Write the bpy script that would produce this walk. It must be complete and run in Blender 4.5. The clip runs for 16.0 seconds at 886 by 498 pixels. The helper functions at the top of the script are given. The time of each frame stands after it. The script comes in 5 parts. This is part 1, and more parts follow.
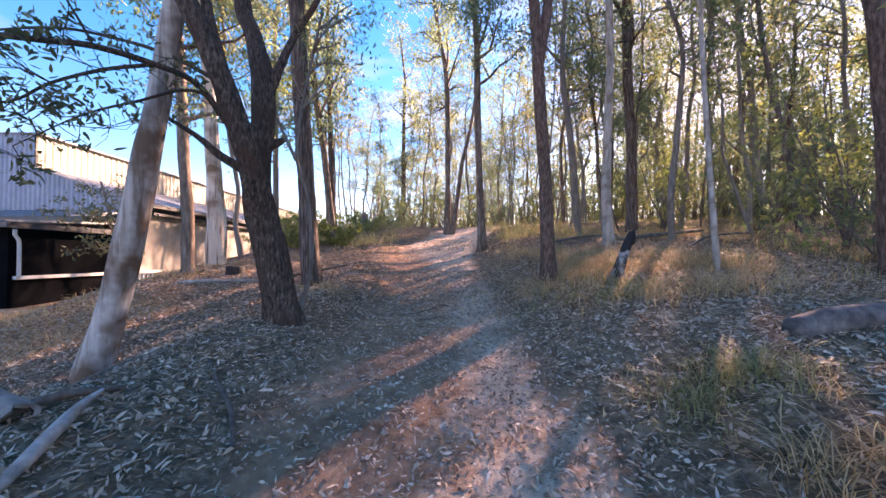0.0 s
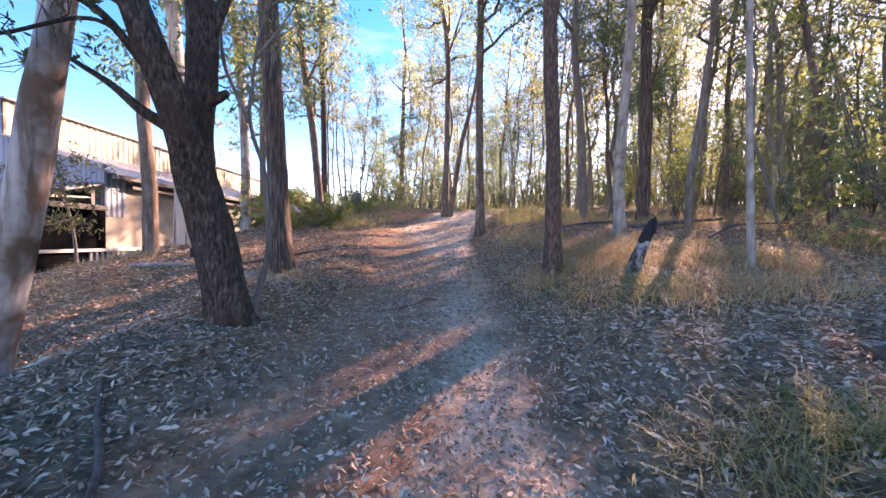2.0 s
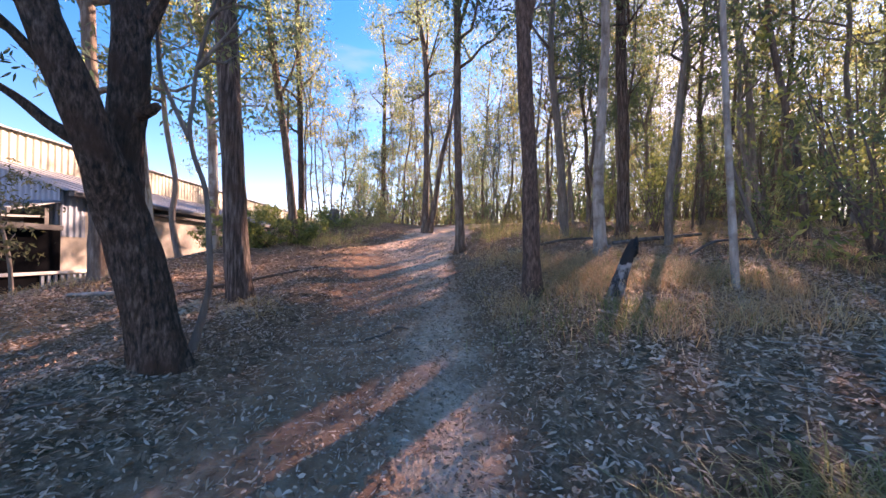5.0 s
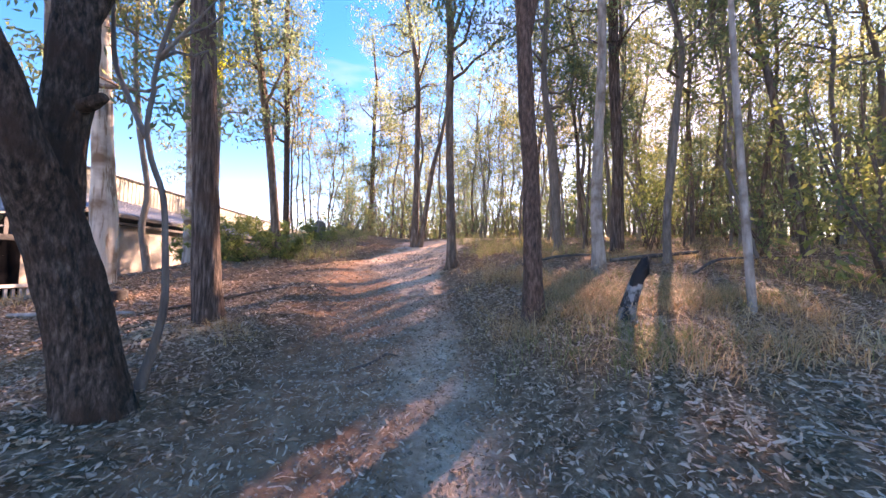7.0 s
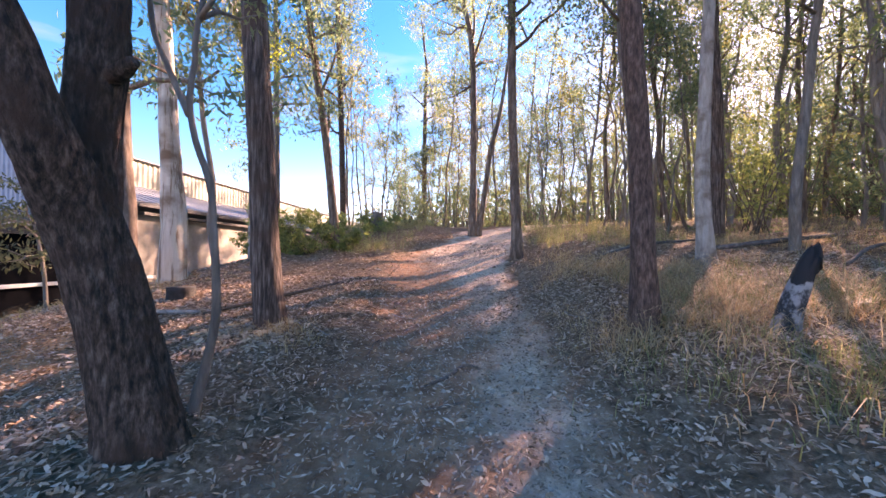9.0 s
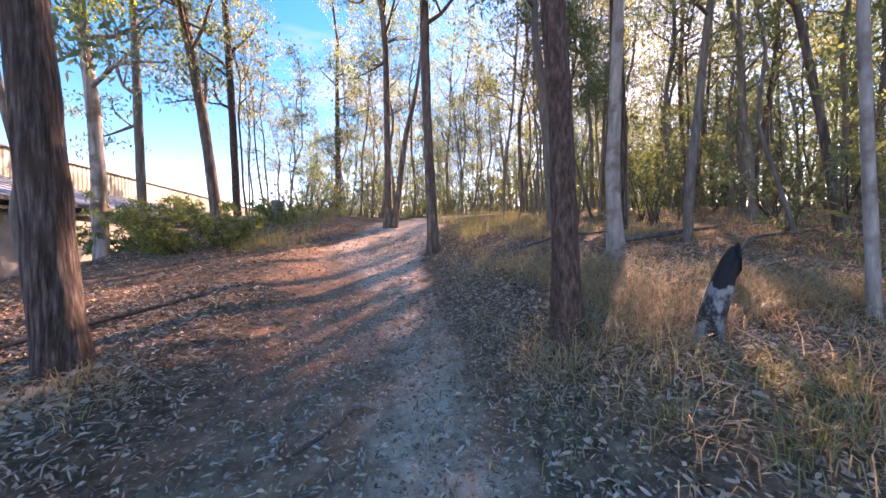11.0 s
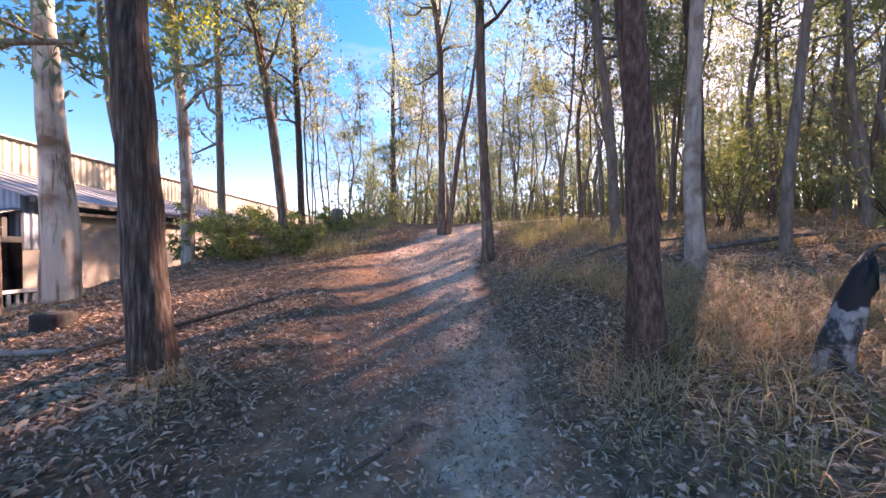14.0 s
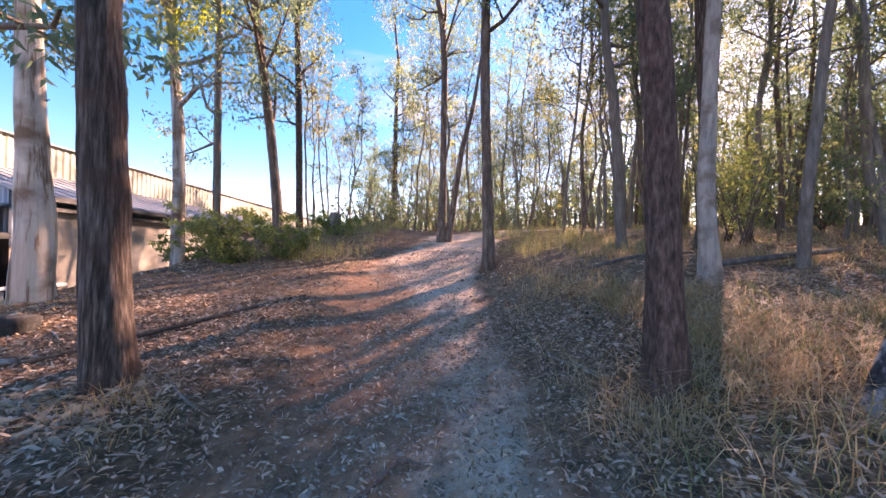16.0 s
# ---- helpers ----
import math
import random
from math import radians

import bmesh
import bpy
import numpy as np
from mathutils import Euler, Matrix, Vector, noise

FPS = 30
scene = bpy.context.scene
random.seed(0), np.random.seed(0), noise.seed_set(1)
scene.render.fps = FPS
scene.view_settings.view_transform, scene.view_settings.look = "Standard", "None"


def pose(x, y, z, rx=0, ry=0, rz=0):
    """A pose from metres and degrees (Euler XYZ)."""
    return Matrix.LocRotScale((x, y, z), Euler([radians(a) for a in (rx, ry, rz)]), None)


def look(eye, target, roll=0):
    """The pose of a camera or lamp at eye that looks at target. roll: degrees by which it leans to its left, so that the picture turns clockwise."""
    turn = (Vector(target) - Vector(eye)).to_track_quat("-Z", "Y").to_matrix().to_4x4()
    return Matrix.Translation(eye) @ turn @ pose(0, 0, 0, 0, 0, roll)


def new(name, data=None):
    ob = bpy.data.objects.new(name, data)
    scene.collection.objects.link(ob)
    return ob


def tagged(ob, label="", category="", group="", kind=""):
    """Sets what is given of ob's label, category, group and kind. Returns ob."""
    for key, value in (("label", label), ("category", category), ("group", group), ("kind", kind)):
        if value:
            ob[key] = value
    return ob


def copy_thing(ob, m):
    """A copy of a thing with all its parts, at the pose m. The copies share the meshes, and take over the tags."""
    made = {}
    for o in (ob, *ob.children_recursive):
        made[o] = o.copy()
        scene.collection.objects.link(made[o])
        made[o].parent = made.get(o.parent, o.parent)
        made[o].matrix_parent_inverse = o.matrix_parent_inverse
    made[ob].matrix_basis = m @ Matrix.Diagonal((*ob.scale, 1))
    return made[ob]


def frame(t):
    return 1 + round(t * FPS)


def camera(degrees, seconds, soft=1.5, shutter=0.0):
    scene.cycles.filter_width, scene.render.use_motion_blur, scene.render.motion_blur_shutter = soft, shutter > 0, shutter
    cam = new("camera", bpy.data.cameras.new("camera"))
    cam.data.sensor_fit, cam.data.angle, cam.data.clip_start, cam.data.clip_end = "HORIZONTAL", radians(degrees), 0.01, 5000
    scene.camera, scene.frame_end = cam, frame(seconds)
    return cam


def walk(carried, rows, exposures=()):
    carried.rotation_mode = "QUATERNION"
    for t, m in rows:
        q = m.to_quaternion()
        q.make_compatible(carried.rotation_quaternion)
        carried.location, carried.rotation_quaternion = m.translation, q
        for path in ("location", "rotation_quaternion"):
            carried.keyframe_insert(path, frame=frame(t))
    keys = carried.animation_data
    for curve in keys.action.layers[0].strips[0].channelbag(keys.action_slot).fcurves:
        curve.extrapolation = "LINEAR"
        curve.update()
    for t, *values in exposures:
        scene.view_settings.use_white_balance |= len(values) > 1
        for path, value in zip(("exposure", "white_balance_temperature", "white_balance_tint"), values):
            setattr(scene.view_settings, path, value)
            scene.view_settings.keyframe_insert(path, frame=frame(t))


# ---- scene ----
cam = camera(103.3, 16.0)
PATH = [
    (0, (0.0, 0.0, 1.55), (0.003, 1.999, 1.601), -0.2),
    (0.5, (-0.002, 0.114, 1.54), (0.045, 2.114, 1.525), -1.4),
    (1, (0.189, 0.36, 1.604), (0.132, 2.359, 1.634), -1.2),
    (1.5, (0.247, 0.532, 1.576), (0.145, 2.528, 1.485), -1.9),
    (2, (0.18, 0.846, 1.628), (0.181, 2.846, 1.576), 1.1),
    (2.5, (0.189, 1.059, 1.722), (0.371, 3.051, 1.742), -0.1),
    (3, (0.109, 1.133, 1.751), (-0.324, 3.085, 1.798), -0.6),
    (3.5, (-0.005, 1.146, 1.744), (-1.064, 2.842, 1.76), 1.5),
    (4, (0.043, 1.147, 1.737), (-1.061, 2.814, 1.695), -0.2),
    (4.5, (0.225, 1.171, 1.771), (-0.159, 3.134, 1.796), -0.7),
    (5, (0.375, 1.216, 1.775), (0.46, 3.214, 1.8), 0.4),
    (5.2, (0.385, 1.241, 1.768), (0.465, 3.239, 1.81), 0.5),
    (7.3, (0.298, 1.786, 1.849), (0.455, 3.777, 1.956), 0.9),
    (7.5, (0.291, 1.873, 1.852), (0.256, 3.87, 1.96), 0.9),
    (8, (0.161, 2.086, 1.838), (-0.1, 4.069, 1.836), 2.0),
    (8.5, (-0.05, 2.291, 1.9), (-0.408, 4.258, 1.957), 0.4),
    (9, (-0.028, 2.426, 1.903), (-0.159, 4.421, 1.938), 0.1),
    (9.2, (0.056, 2.509, 1.901), (0.077, 4.507, 1.975), -0.6),
    (11.3, (0.25, 3.348, 2.087), (0.555, 5.324, 2.035), -0.9),
    (11.5, (0.203, 3.369, 2.095), (0.268, 5.367, 2.043), 0.8),
    (12, (0.063, 3.416, 2.082), (-0.542, 5.323, 2.053), 3.2),
    (12.5, (0.016, 3.454, 2.075), (-0.904, 5.229, 2.033), -0.4),
    (13, (-0.012, 3.47, 2.076), (-0.825, 5.296, 2.043), 0.5),
    (13.5, (0.085, 3.438, 2.096), (-0.289, 5.403, 2.093), 0.5),
    (14, (0.179, 3.436, 2.102), (0.193, 5.436, 2.105), -0.8),
    (14.5, (0.208, 3.422, 2.117), (0.451, 5.407, 2.108), 0.0),
    (15, (0.193, 3.459, 2.145), (0.592, 5.417, 2.227), 0.6),
    (15.5, (0.229, 3.571, 2.144), (0.588, 5.536, 2.251), -0.4),
    (16, (0.219, 3.772, 2.128), (0.231, 5.771, 2.171), 0.7),
]
walk(cam, [(t, look(eye, target, roll)) for t, eye, target, roll in PATH], [(0, 2.65, 9000, 53), (2, 2.8, 9000, 53), (3, 2.9, 8900, 52), (3.5, 2.3, 8400, 49), (4, 1.8, 8200, 48), (4.5, 1.75, 8300, 49), (5, 2.3, 8800, 52), (7.5, 2.7, 9000, 53), (12.5, 2.5, 8800, 52), (15, 2.42, 8700, 53), (16, 2.5, 8800, 53)])

# ---- light ----
SUN_AZ, SUN_EL = 38.0, 24.5          # degrees clockwise from +y, degrees up
world = bpy.data.worlds.new("sky_world")
scene.world = world
world.use_nodes = True
wt = world.node_tree
wt.nodes.clear()
w_out = wt.nodes.new("ShaderNodeOutputWorld")
w_bg = wt.nodes.new("ShaderNodeBackground")
w_sky = wt.nodes.new("ShaderNodeTexSky")
w_sky.sky_type = "NISHITA"
w_sky.sun_disc = False
w_sky.sun_elevation = radians(SUN_EL)
w_sky.sun_rotation = radians(SUN_AZ)
w_sky.air_density, w_sky.dust_density, w_sky.ozone_density = 1.0, 0.15, 2.6
w_bg.inputs["Strength"].default_value = 0.092
w_sat = wt.nodes.new("ShaderNodeHueSaturation")
w_sat.inputs["Saturation"].default_value = 1.46
wt.links.new(w_sky.outputs[0], w_sat.inputs["Color"])
# thin high cloud, thicker low down
w_tc = wt.nodes.new("ShaderNodeTexCoord")
w_map = wt.nodes.new("ShaderNodeMapping")
w_map.inputs["Scale"].default_value = (1.2, 1.2, 5.0)
w_map.inputs["Rotation"].default_value = (0.2, 0.1, 0.5)
w_noise = wt.nodes.new("ShaderNodeTexNoise")
w_noise.inputs["Scale"].default_value, w_noise.inputs["Detail"].default_value = 1.6, 7.0
w_ramp = wt.nodes.new("ShaderNodeValToRGB")
w_ramp.color_ramp.elements[0].position, w_ramp.color_ramp.elements[1].position = 0.58, 1.0
w_mix = wt.nodes.new("ShaderNodeMix")
w_mix.data_type = "RGBA"
w_mix.inputs[7].default_value = (2.9, 3.0, 3.15, 1)
wt.links.new(w_tc.outputs["Generated"], w_map.inputs["Vector"])
wt.links.new(w_map.outputs[0], w_noise.inputs["Vector"])
wt.links.new(w_noise.outputs[0], w_ramp.inputs[0])
wt.links.new(w_ramp.outputs[0], w_mix.inputs[0])
wt.links.new(w_sat.outputs[0], w_mix.inputs[6])
# white haze all round, low over the horizon
w_sep = wt.nodes.new("ShaderNodeSeparateXYZ")
w_low = wt.nodes.new("ShaderNodeMapRange")
w_low.interpolation_type = "SMOOTHSTEP"
w_low.inputs["From Min"].default_value, w_low.inputs["From Max"].default_value = 0.0, 0.15
w_low.inputs["To Min"].default_value, w_low.inputs["To Max"].default_value = 0.55, 0.0
w_haze = wt.nodes.new("ShaderNodeMix")
w_haze.data_type = "RGBA"
w_haze.inputs[7].default_value = (2.3, 2.3, 2.35, 1)
wt.links.new(w_tc.outputs["Generated"], w_sep.inputs[0])
wt.links.new(w_sep.outputs["Z"], w_low.inputs["Value"])
wt.links.new(w_low.outputs[0], w_haze.inputs[0])
wt.links.new(w_mix.outputs[2], w_haze.inputs[6])
wt.links.new(w_haze.outputs[2], w_bg.inputs["Color"])
wt.links.new(w_bg.outputs[0], w_out.inputs["Surface"])

sun_way = Vector((math.sin(radians(SUN_AZ)) * math.cos(radians(SUN_EL)), math.cos(radians(SUN_AZ)) * math.cos(radians(SUN_EL)), math.sin(radians(SUN_EL))))
sun = new("sun", bpy.data.lights.new("sun", "SUN"))
sun.data.energy = 5.0
sun.data.angle = radians(0.6)
sun.data.color = (1.0, 0.89, 0.72)
sun.matrix_world = look(sun_way * 60, (0, 0, 0))


# ---- materials ----
def node(nt, kind, **inputs):
    n = nt.nodes.new(kind)
    for k, v in inputs.items():
        n.inputs[k].default_value = v
    return n


def ramp_of(nt, fac, stops):
    r = nt.nodes.new("ShaderNodeValToRGB")
    while len(r.color_ramp.elements) < len(stops):
        r.color_ramp.elements.new(0.5)
    for e, (p, c) in zip(r.color_ramp.elements, stops):
        e.position, e.color = p, (*c, 1)
    nt.links.new(fac, r.inputs[0])
    return r.outputs[0]


def surface(name, stops, size=(1, 1, 1), detail=6.0, rough=0.85, bump=0.3, bump_dist=0.02, fine=4.0, metal=0.0, tint=None, coords="Object", vary=0.0):
    """Noise-driven colour at two scales with bump. size: noise frequency along x, y, z per metre. tint: second colour laid on in large patches."""
    m = bpy.data.materials.new(name)
    m.use_nodes = True
    nt = m.node_tree
    b = nt.nodes["Principled BSDF"]
    b.inputs["Roughness"].default_value = rough
    b.inputs["Metallic"].default_value = metal
    tc = nt.nodes.new("ShaderNodeTexCoord")
    mp = nt.nodes.new("ShaderNodeMapping")
    mp.inputs["Scale"].default_value = size
    nt.links.new(tc.outputs[coords], mp.inputs["Vector"])
    n1 = node(nt, "ShaderNodeTexNoise", Scale=1.0, Detail=detail, Roughness=0.65)
    nt.links.new(mp.outputs[0], n1.inputs["Vector"])
    col = ramp_of(nt, n1.outputs[0], stops)
    if tint:
        n3 = node(nt, "ShaderNodeTexNoise", Scale=tint[1], Detail=4.0)
        nt.links.new(tc.outputs[coords], n3.inputs["Vector"])
        f = ramp_of(nt, n3.outputs[0], [(tint[2], (0, 0, 0)), (tint[3], (1, 1, 1))])
        mx = nt.nodes.new("ShaderNodeMix")
        mx.data_type = "RGBA"
        nt.links.new(f, mx.inputs[0])
        nt.links.new(col, mx.inputs[6])
        mx.inputs[7].default_value = (*tint[0], 1)
        col = mx.outputs[2]
    if vary:
        oi = nt.nodes.new("ShaderNodeObjectInfo")
        hs = node(nt, "ShaderNodeHueSaturation")
        mr = node(nt, "ShaderNodeMapRange")
        mr.inputs["To Min"].default_value, mr.inputs["To Max"].default_value = 1 - vary, 1 + vary
        nt.links.new(oi.outputs["Random"], mr.inputs["Value"])
        nt.links.new(mr.outputs[0], hs.inputs["Value"])
        nt.links.new(col, hs.inputs["Color"])
        col = hs.outputs[0]
    nt.links.new(col, b.inputs["Base Color"])
    n2 = node(nt, "ShaderNodeTexNoise", Scale=fine, Detail=6.0, Roughness=0.7)
    nt.links.new(mp.outputs[0], n2.inputs["Vector"])
    bp = node(nt, "ShaderNodeBump", Strength=bump, Distance=bump_dist)
    nt.links.new(n2.outputs[0], bp.inputs["Height"])
    nt.links.new(bp.outputs[0], b.inputs["Normal"])
    return m


def leafy(name, stops, through_light=0.45, rough=0.55, gloss=0.5):
    """Thin leaves: gloss, diffuse and light that passes through; each leaf its own shade."""
    m = bpy.data.materials.new(name)
    m.use_nodes = True
    nt = m.node_tree
    b = nt.nodes["Principled BSDF"]
    b.inputs["Roughness"].default_value = rough
    b.inputs["Specular IOR Level"].default_value = gloss
    g = nt.nodes.new("ShaderNodeNewGeometry")
    oi = nt.nodes.new("ShaderNodeObjectInfo")
    mixv = nt.nodes.new("ShaderNodeMath")
    mixv.operation = "MULTIPLY_ADD"
    mixv.inputs[1].default_value = 0.72
    sc = nt.nodes.new("ShaderNodeMath")
    sc.operation = "MULTIPLY"
    sc.inputs[1].default_value = 0.28
    nt.links.new(oi.outputs["Random"], sc.inputs[0])
    nt.links.new(g.outputs["Random Per Island"], mixv.inputs[0])
    nt.links.new(sc.outputs[0], mixv.inputs[2])
    col = ramp_of(nt, mixv.outputs[0], stops)
    nt.links.new(col, b.inputs["Base Color"])
    t = nt.nodes.new("ShaderNodeBsdfTranslucent")
    hs = node(nt, "ShaderNodeHueSaturation", Saturation=1.1, Value=1.9)
    nt.links.new(col, hs.inputs["Color"])
    nt.links.new(hs.outputs[0], t.inputs["Color"])
    mx = nt.nodes.new("ShaderNodeMixShader")
    mx.inputs[0].default_value = through_light
    nt.links.new(b.outputs[0], mx.inputs[1])
    nt.links.new(t.outputs[0], mx.inputs[2])
    nt.links.new(mx.outputs[0], nt.nodes["Material Output"].inputs["Surface"])
    return m


BARK_DARK = surface("bark_dark", [(0.36, (0.022, 0.014, 0.011)), (0.48, (0.085, 0.057, 0.044)), (0.58, (0.17, 0.12, 0.096)), (0.72, (0.31, 0.25, 0.21))], (34, 34, 11.0), detail=9.0, bump=1.0, bump_dist=0.06, fine=1.3, vary=0.15, tint=((0.10, 0.052, 0.036), 3.0, 0.48, 0.66))
BARK_GREY = surface("bark_grey", [(0.3, (0.10, 0.088, 0.078)), (0.55, (0.22, 0.19, 0.165)), (0.75, (0.36, 0.32, 0.28))], (14, 14, 2.0), bump=0.6, bump_dist=0.02, fine=1.8, vary=0.2)
BARK_BROWN = surface("bark_brown", [(0.32, (0.06, 0.042, 0.033)), (0.52, (0.16, 0.115, 0.09)), (0.72, (0.33, 0.27, 0.23))], (12, 12, 2.4), bump=0.6, bump_dist=0.02, fine=1.8, vary=0.25)
BARK_SMOOTH = surface("bark_smooth", [(0.34, (0.13, 0.09, 0.068)), (0.43, (0.27, 0.235, 0.21)), (0.5, (0.4, 0.375, 0.35)), (0.68, (0.53, 0.51, 0.485))], (10, 10, 0.8), rough=0.7, bump=0.35, bump_dist=0.012, fine=3.0, tint=((0.15, 0.085, 0.055), 2.2, 0.47, 0.62))
BARK_PALE = surface("bark_pale", [(0.3, (0.13, 0.085, 0.06)), (0.42, (0.3, 0.21, 0.15)), (0.47, (0.6, 0.53, 0.44)), (0.7, (0.78, 0.73, 0.65))], (10, 10, 0.7), rough=0.65, bump=0.5, bump_dist=0.02, fine=2.5, tint=((0.24, 0.145, 0.09), 1.3, 0.5, 0.62))
BARK_FURROW = surface("bark_furrowed", [(0.34, (0.02, 0.013, 0.011)), (0.46, (0.075, 0.05, 0.04)), (0.56, (0.17, 0.125, 0.105)), (0.72, (0.33, 0.27, 0.235))], (30, 30, 2.6), detail=9.0, bump=1.0, bump_dist=0.05, fine=1.2, vary=0.15, tint=((0.11, 0.06, 0.042), 2.0, 0.5, 0.68))
BARK_RED = surface("bark_red", [(0.34, (0.035, 0.018, 0.014)), (0.5, (0.12, 0.065, 0.048)), (0.68, (0.25, 0.155, 0.12))], (30, 30, 8), detail=9.0, bump=0.9, bump_dist=0.03, fine=1.8)
BARK_WHITE = surface("bark_white", [(0.3, (0.15, 0.12, 0.10)), (0.46, (0.31, 0.275, 0.245)), (0.7, (0.47, 0.43, 0.39))], (11, 11, 2.2), detail=9.0, rough=0.75, bump=0.5, bump_dist=0.015, fine=2.0, tint=((0.17, 0.125, 0.095), 3.2, 0.5, 0.66))
CHAR = surface("charred_wood", [(0.42, (0.010, 0.009, 0.009)), (0.5, (0.032, 0.03, 0.03)), (0.56, (0.15, 0.145, 0.14)), (0.75, (0.32, 0.31, 0.30))], (6, 6, 4), bump=0.8, bump_dist=0.02, fine=2.2)


def ash_stump():
    """Burnt wood: bare ash-grey low down with black flakes, charred black towards the broken top."""
    m = surface("ash_and_char", [(0.36, (0.012, 0.011, 0.011)), (0.44, (0.05, 0.048, 0.047)), (0.5, (0.26, 0.255, 0.25)), (0.75, (0.42, 0.41, 0.40))], (5, 5, 3), bump=0.8, bump_dist=0.02, fine=2.6)
    nt = m.node_tree
    b = nt.nodes["Principled BSDF"]
    col = b.inputs["Base Color"].links[0].from_socket
    tc = nt.nodes.new("ShaderNodeTexCoord")
    sp = nt.nodes.new("ShaderNodeSeparateXYZ")
    n = node(nt, "ShaderNodeTexNoise", Scale=7.0, Detail=5.0)
    nt.links.new(tc.outputs["Object"], sp.inputs[0])
    nt.links.new(tc.outputs["Object"], n.inputs["Vector"])
    ad = nt.nodes.new("ShaderNodeMath")
    ad.operation = "MULTIPLY_ADD"
    ad.inputs[1].default_value = 0.6
    nt.links.new(n.outputs[0], ad.inputs[0])
    nt.links.new(sp.outputs["Z"], ad.inputs[2])
    fac = ramp_of(nt, ad.outputs[0], [(0.965, (0, 0, 0)), (1.0, (1, 1, 1))])
    mx = nt.nodes.new("ShaderNodeMix")
    mx.data_type = "RGBA"
    nt.links.new(fac, mx.inputs[0])
    nt.links.new(col, mx.inputs[6])
    mx.inputs[7].default_value = (0.016, 0.015, 0.016, 1)
    nt.links.new(mx.outputs[2], b.inputs["Base Color"])
    return m


ASHCHAR = ash_stump()
BLACKWOOD = surface("black_burnt_wood", [(0.35, (0.01, 0.009, 0.009)), (0.7, (0.05, 0.045, 0.042))], (9, 9, 9), bump=0.7, bump_dist=0.015, fine=3.0)
DEADWOOD = surface("dead_wood", [(0.3, (0.13, 0.115, 0.10)), (0.55, (0.32, 0.295, 0.27)), (0.75, (0.5, 0.475, 0.45))], (6, 6, 6), bump=0.6, bump_dist=0.012, fine=3.0, vary=0.25)
DARKWOOD = surface("dark_weathered_wood", [(0.3, (0.04, 0.037, 0.036)), (0.55, (0.12, 0.112, 0.108)), (0.75, (0.24, 0.225, 0.215))], (9, 9, 9), bump=0.7, bump_dist=0.015, fine=3.0)
TWIG = surface("twig_bark", [(0.3, (0.06, 0.042, 0.034)), (0.6, (0.15, 0.11, 0.09)), (0.8, (0.26, 0.2, 0.17))], (20, 20, 20), bump=0.4, bump_dist=0.005, vary=0.3)

LEAF_GUM = leafy("gum_leaves", [(0.0, (0.06, 0.092, 0.055)), (0.5, (0.105, 0.15, 0.085)), (0.88, (0.17, 0.215, 0.11)), (1.0, (0.3, 0.29, 0.12))], 0.6)
LEAF_GOLD = leafy("sunny_leaves", [(0.0, (0.085, 0.11, 0.055)), (0.55, (0.155, 0.17, 0.08)), (1.0, (0.33, 0.29, 0.11))], 0.55)
LEAF_FORK = leafy("dark_leaves", [(0.0, (0.05, 0.06, 0.035)), (0.6, (0.10, 0.11, 0.055)), (1.0, (0.20, 0.2, 0.09))], 0.4)
LEAF_LIME = leafy("lime_leaves", [(0.0, (0.2, 0.24, 0.04)), (0.6, (0.36, 0.38, 0.06)), (1.0, (0.5, 0.46, 0.09))], 0.55)
LEAF_BUSH = leafy("bush_leaves", [(0.0, (0.085, 0.125, 0.045)), (0.5, (0.16, 0.2, 0.075)), (1.0, (0.3, 0.31, 0.12))], 0.45)
GRASS_DRY = leafy("dry_grass", [(0.0, (0.24, 0.135, 0.07)), (0.35, (0.42, 0.275, 0.145)), (0.7, (0.58, 0.44, 0.26)), (0.85, (0.32, 0.29, 0.13)), (1.0, (0.19, 0.2, 0.08))], 0.35, 0.7)
GRASS_GREEN = leafy("green_grass", [(0.0, (0.10, 0.13, 0.05)), (0.5, (0.2, 0.205, 0.085)), (1.0, (0.42, 0.36, 0.2))], 0.35, 0.6)
STONE = leafy("track_stones", [(0.0, (0.17, 0.11, 0.08)), (0.4, (0.31, 0.235, 0.185)), (0.8, (0.48, 0.40, 0.33)), (1.0, (0.62, 0.54, 0.46))], 0.0, 0.9, 0.2)
PALE_LITTER = leafy("pale_dead_leaves", [(0.0, (0.28, 0.19, 0.12)), (0.5, (0.46, 0.35, 0.24)), (1.0, (0.6, 0.5, 0.38))], 0.2, 0.6)
STRAW = leafy("straw", [(0.0, (0.34, 0.18, 0.095)), (0.4, (0.5, 0.32, 0.18)), (0.8, (0.64, 0.49, 0.3)), (1.0, (0.46, 0.39, 0.19))], 0.35, 0.6)
LITTER = leafy("leaf_litter", [(0.0, (0.075, 0.04, 0.026)), (0.22, (0.22, 0.135, 0.09)), (0.5, (0.41, 0.285, 0.205)), (0.72, (0.59, 0.45, 0.35)), (0.9, (0.7, 0.58, 0.47)), (1.0, (0.4, 0.18, 0.08))], 0.08, 0.7, 0.2)


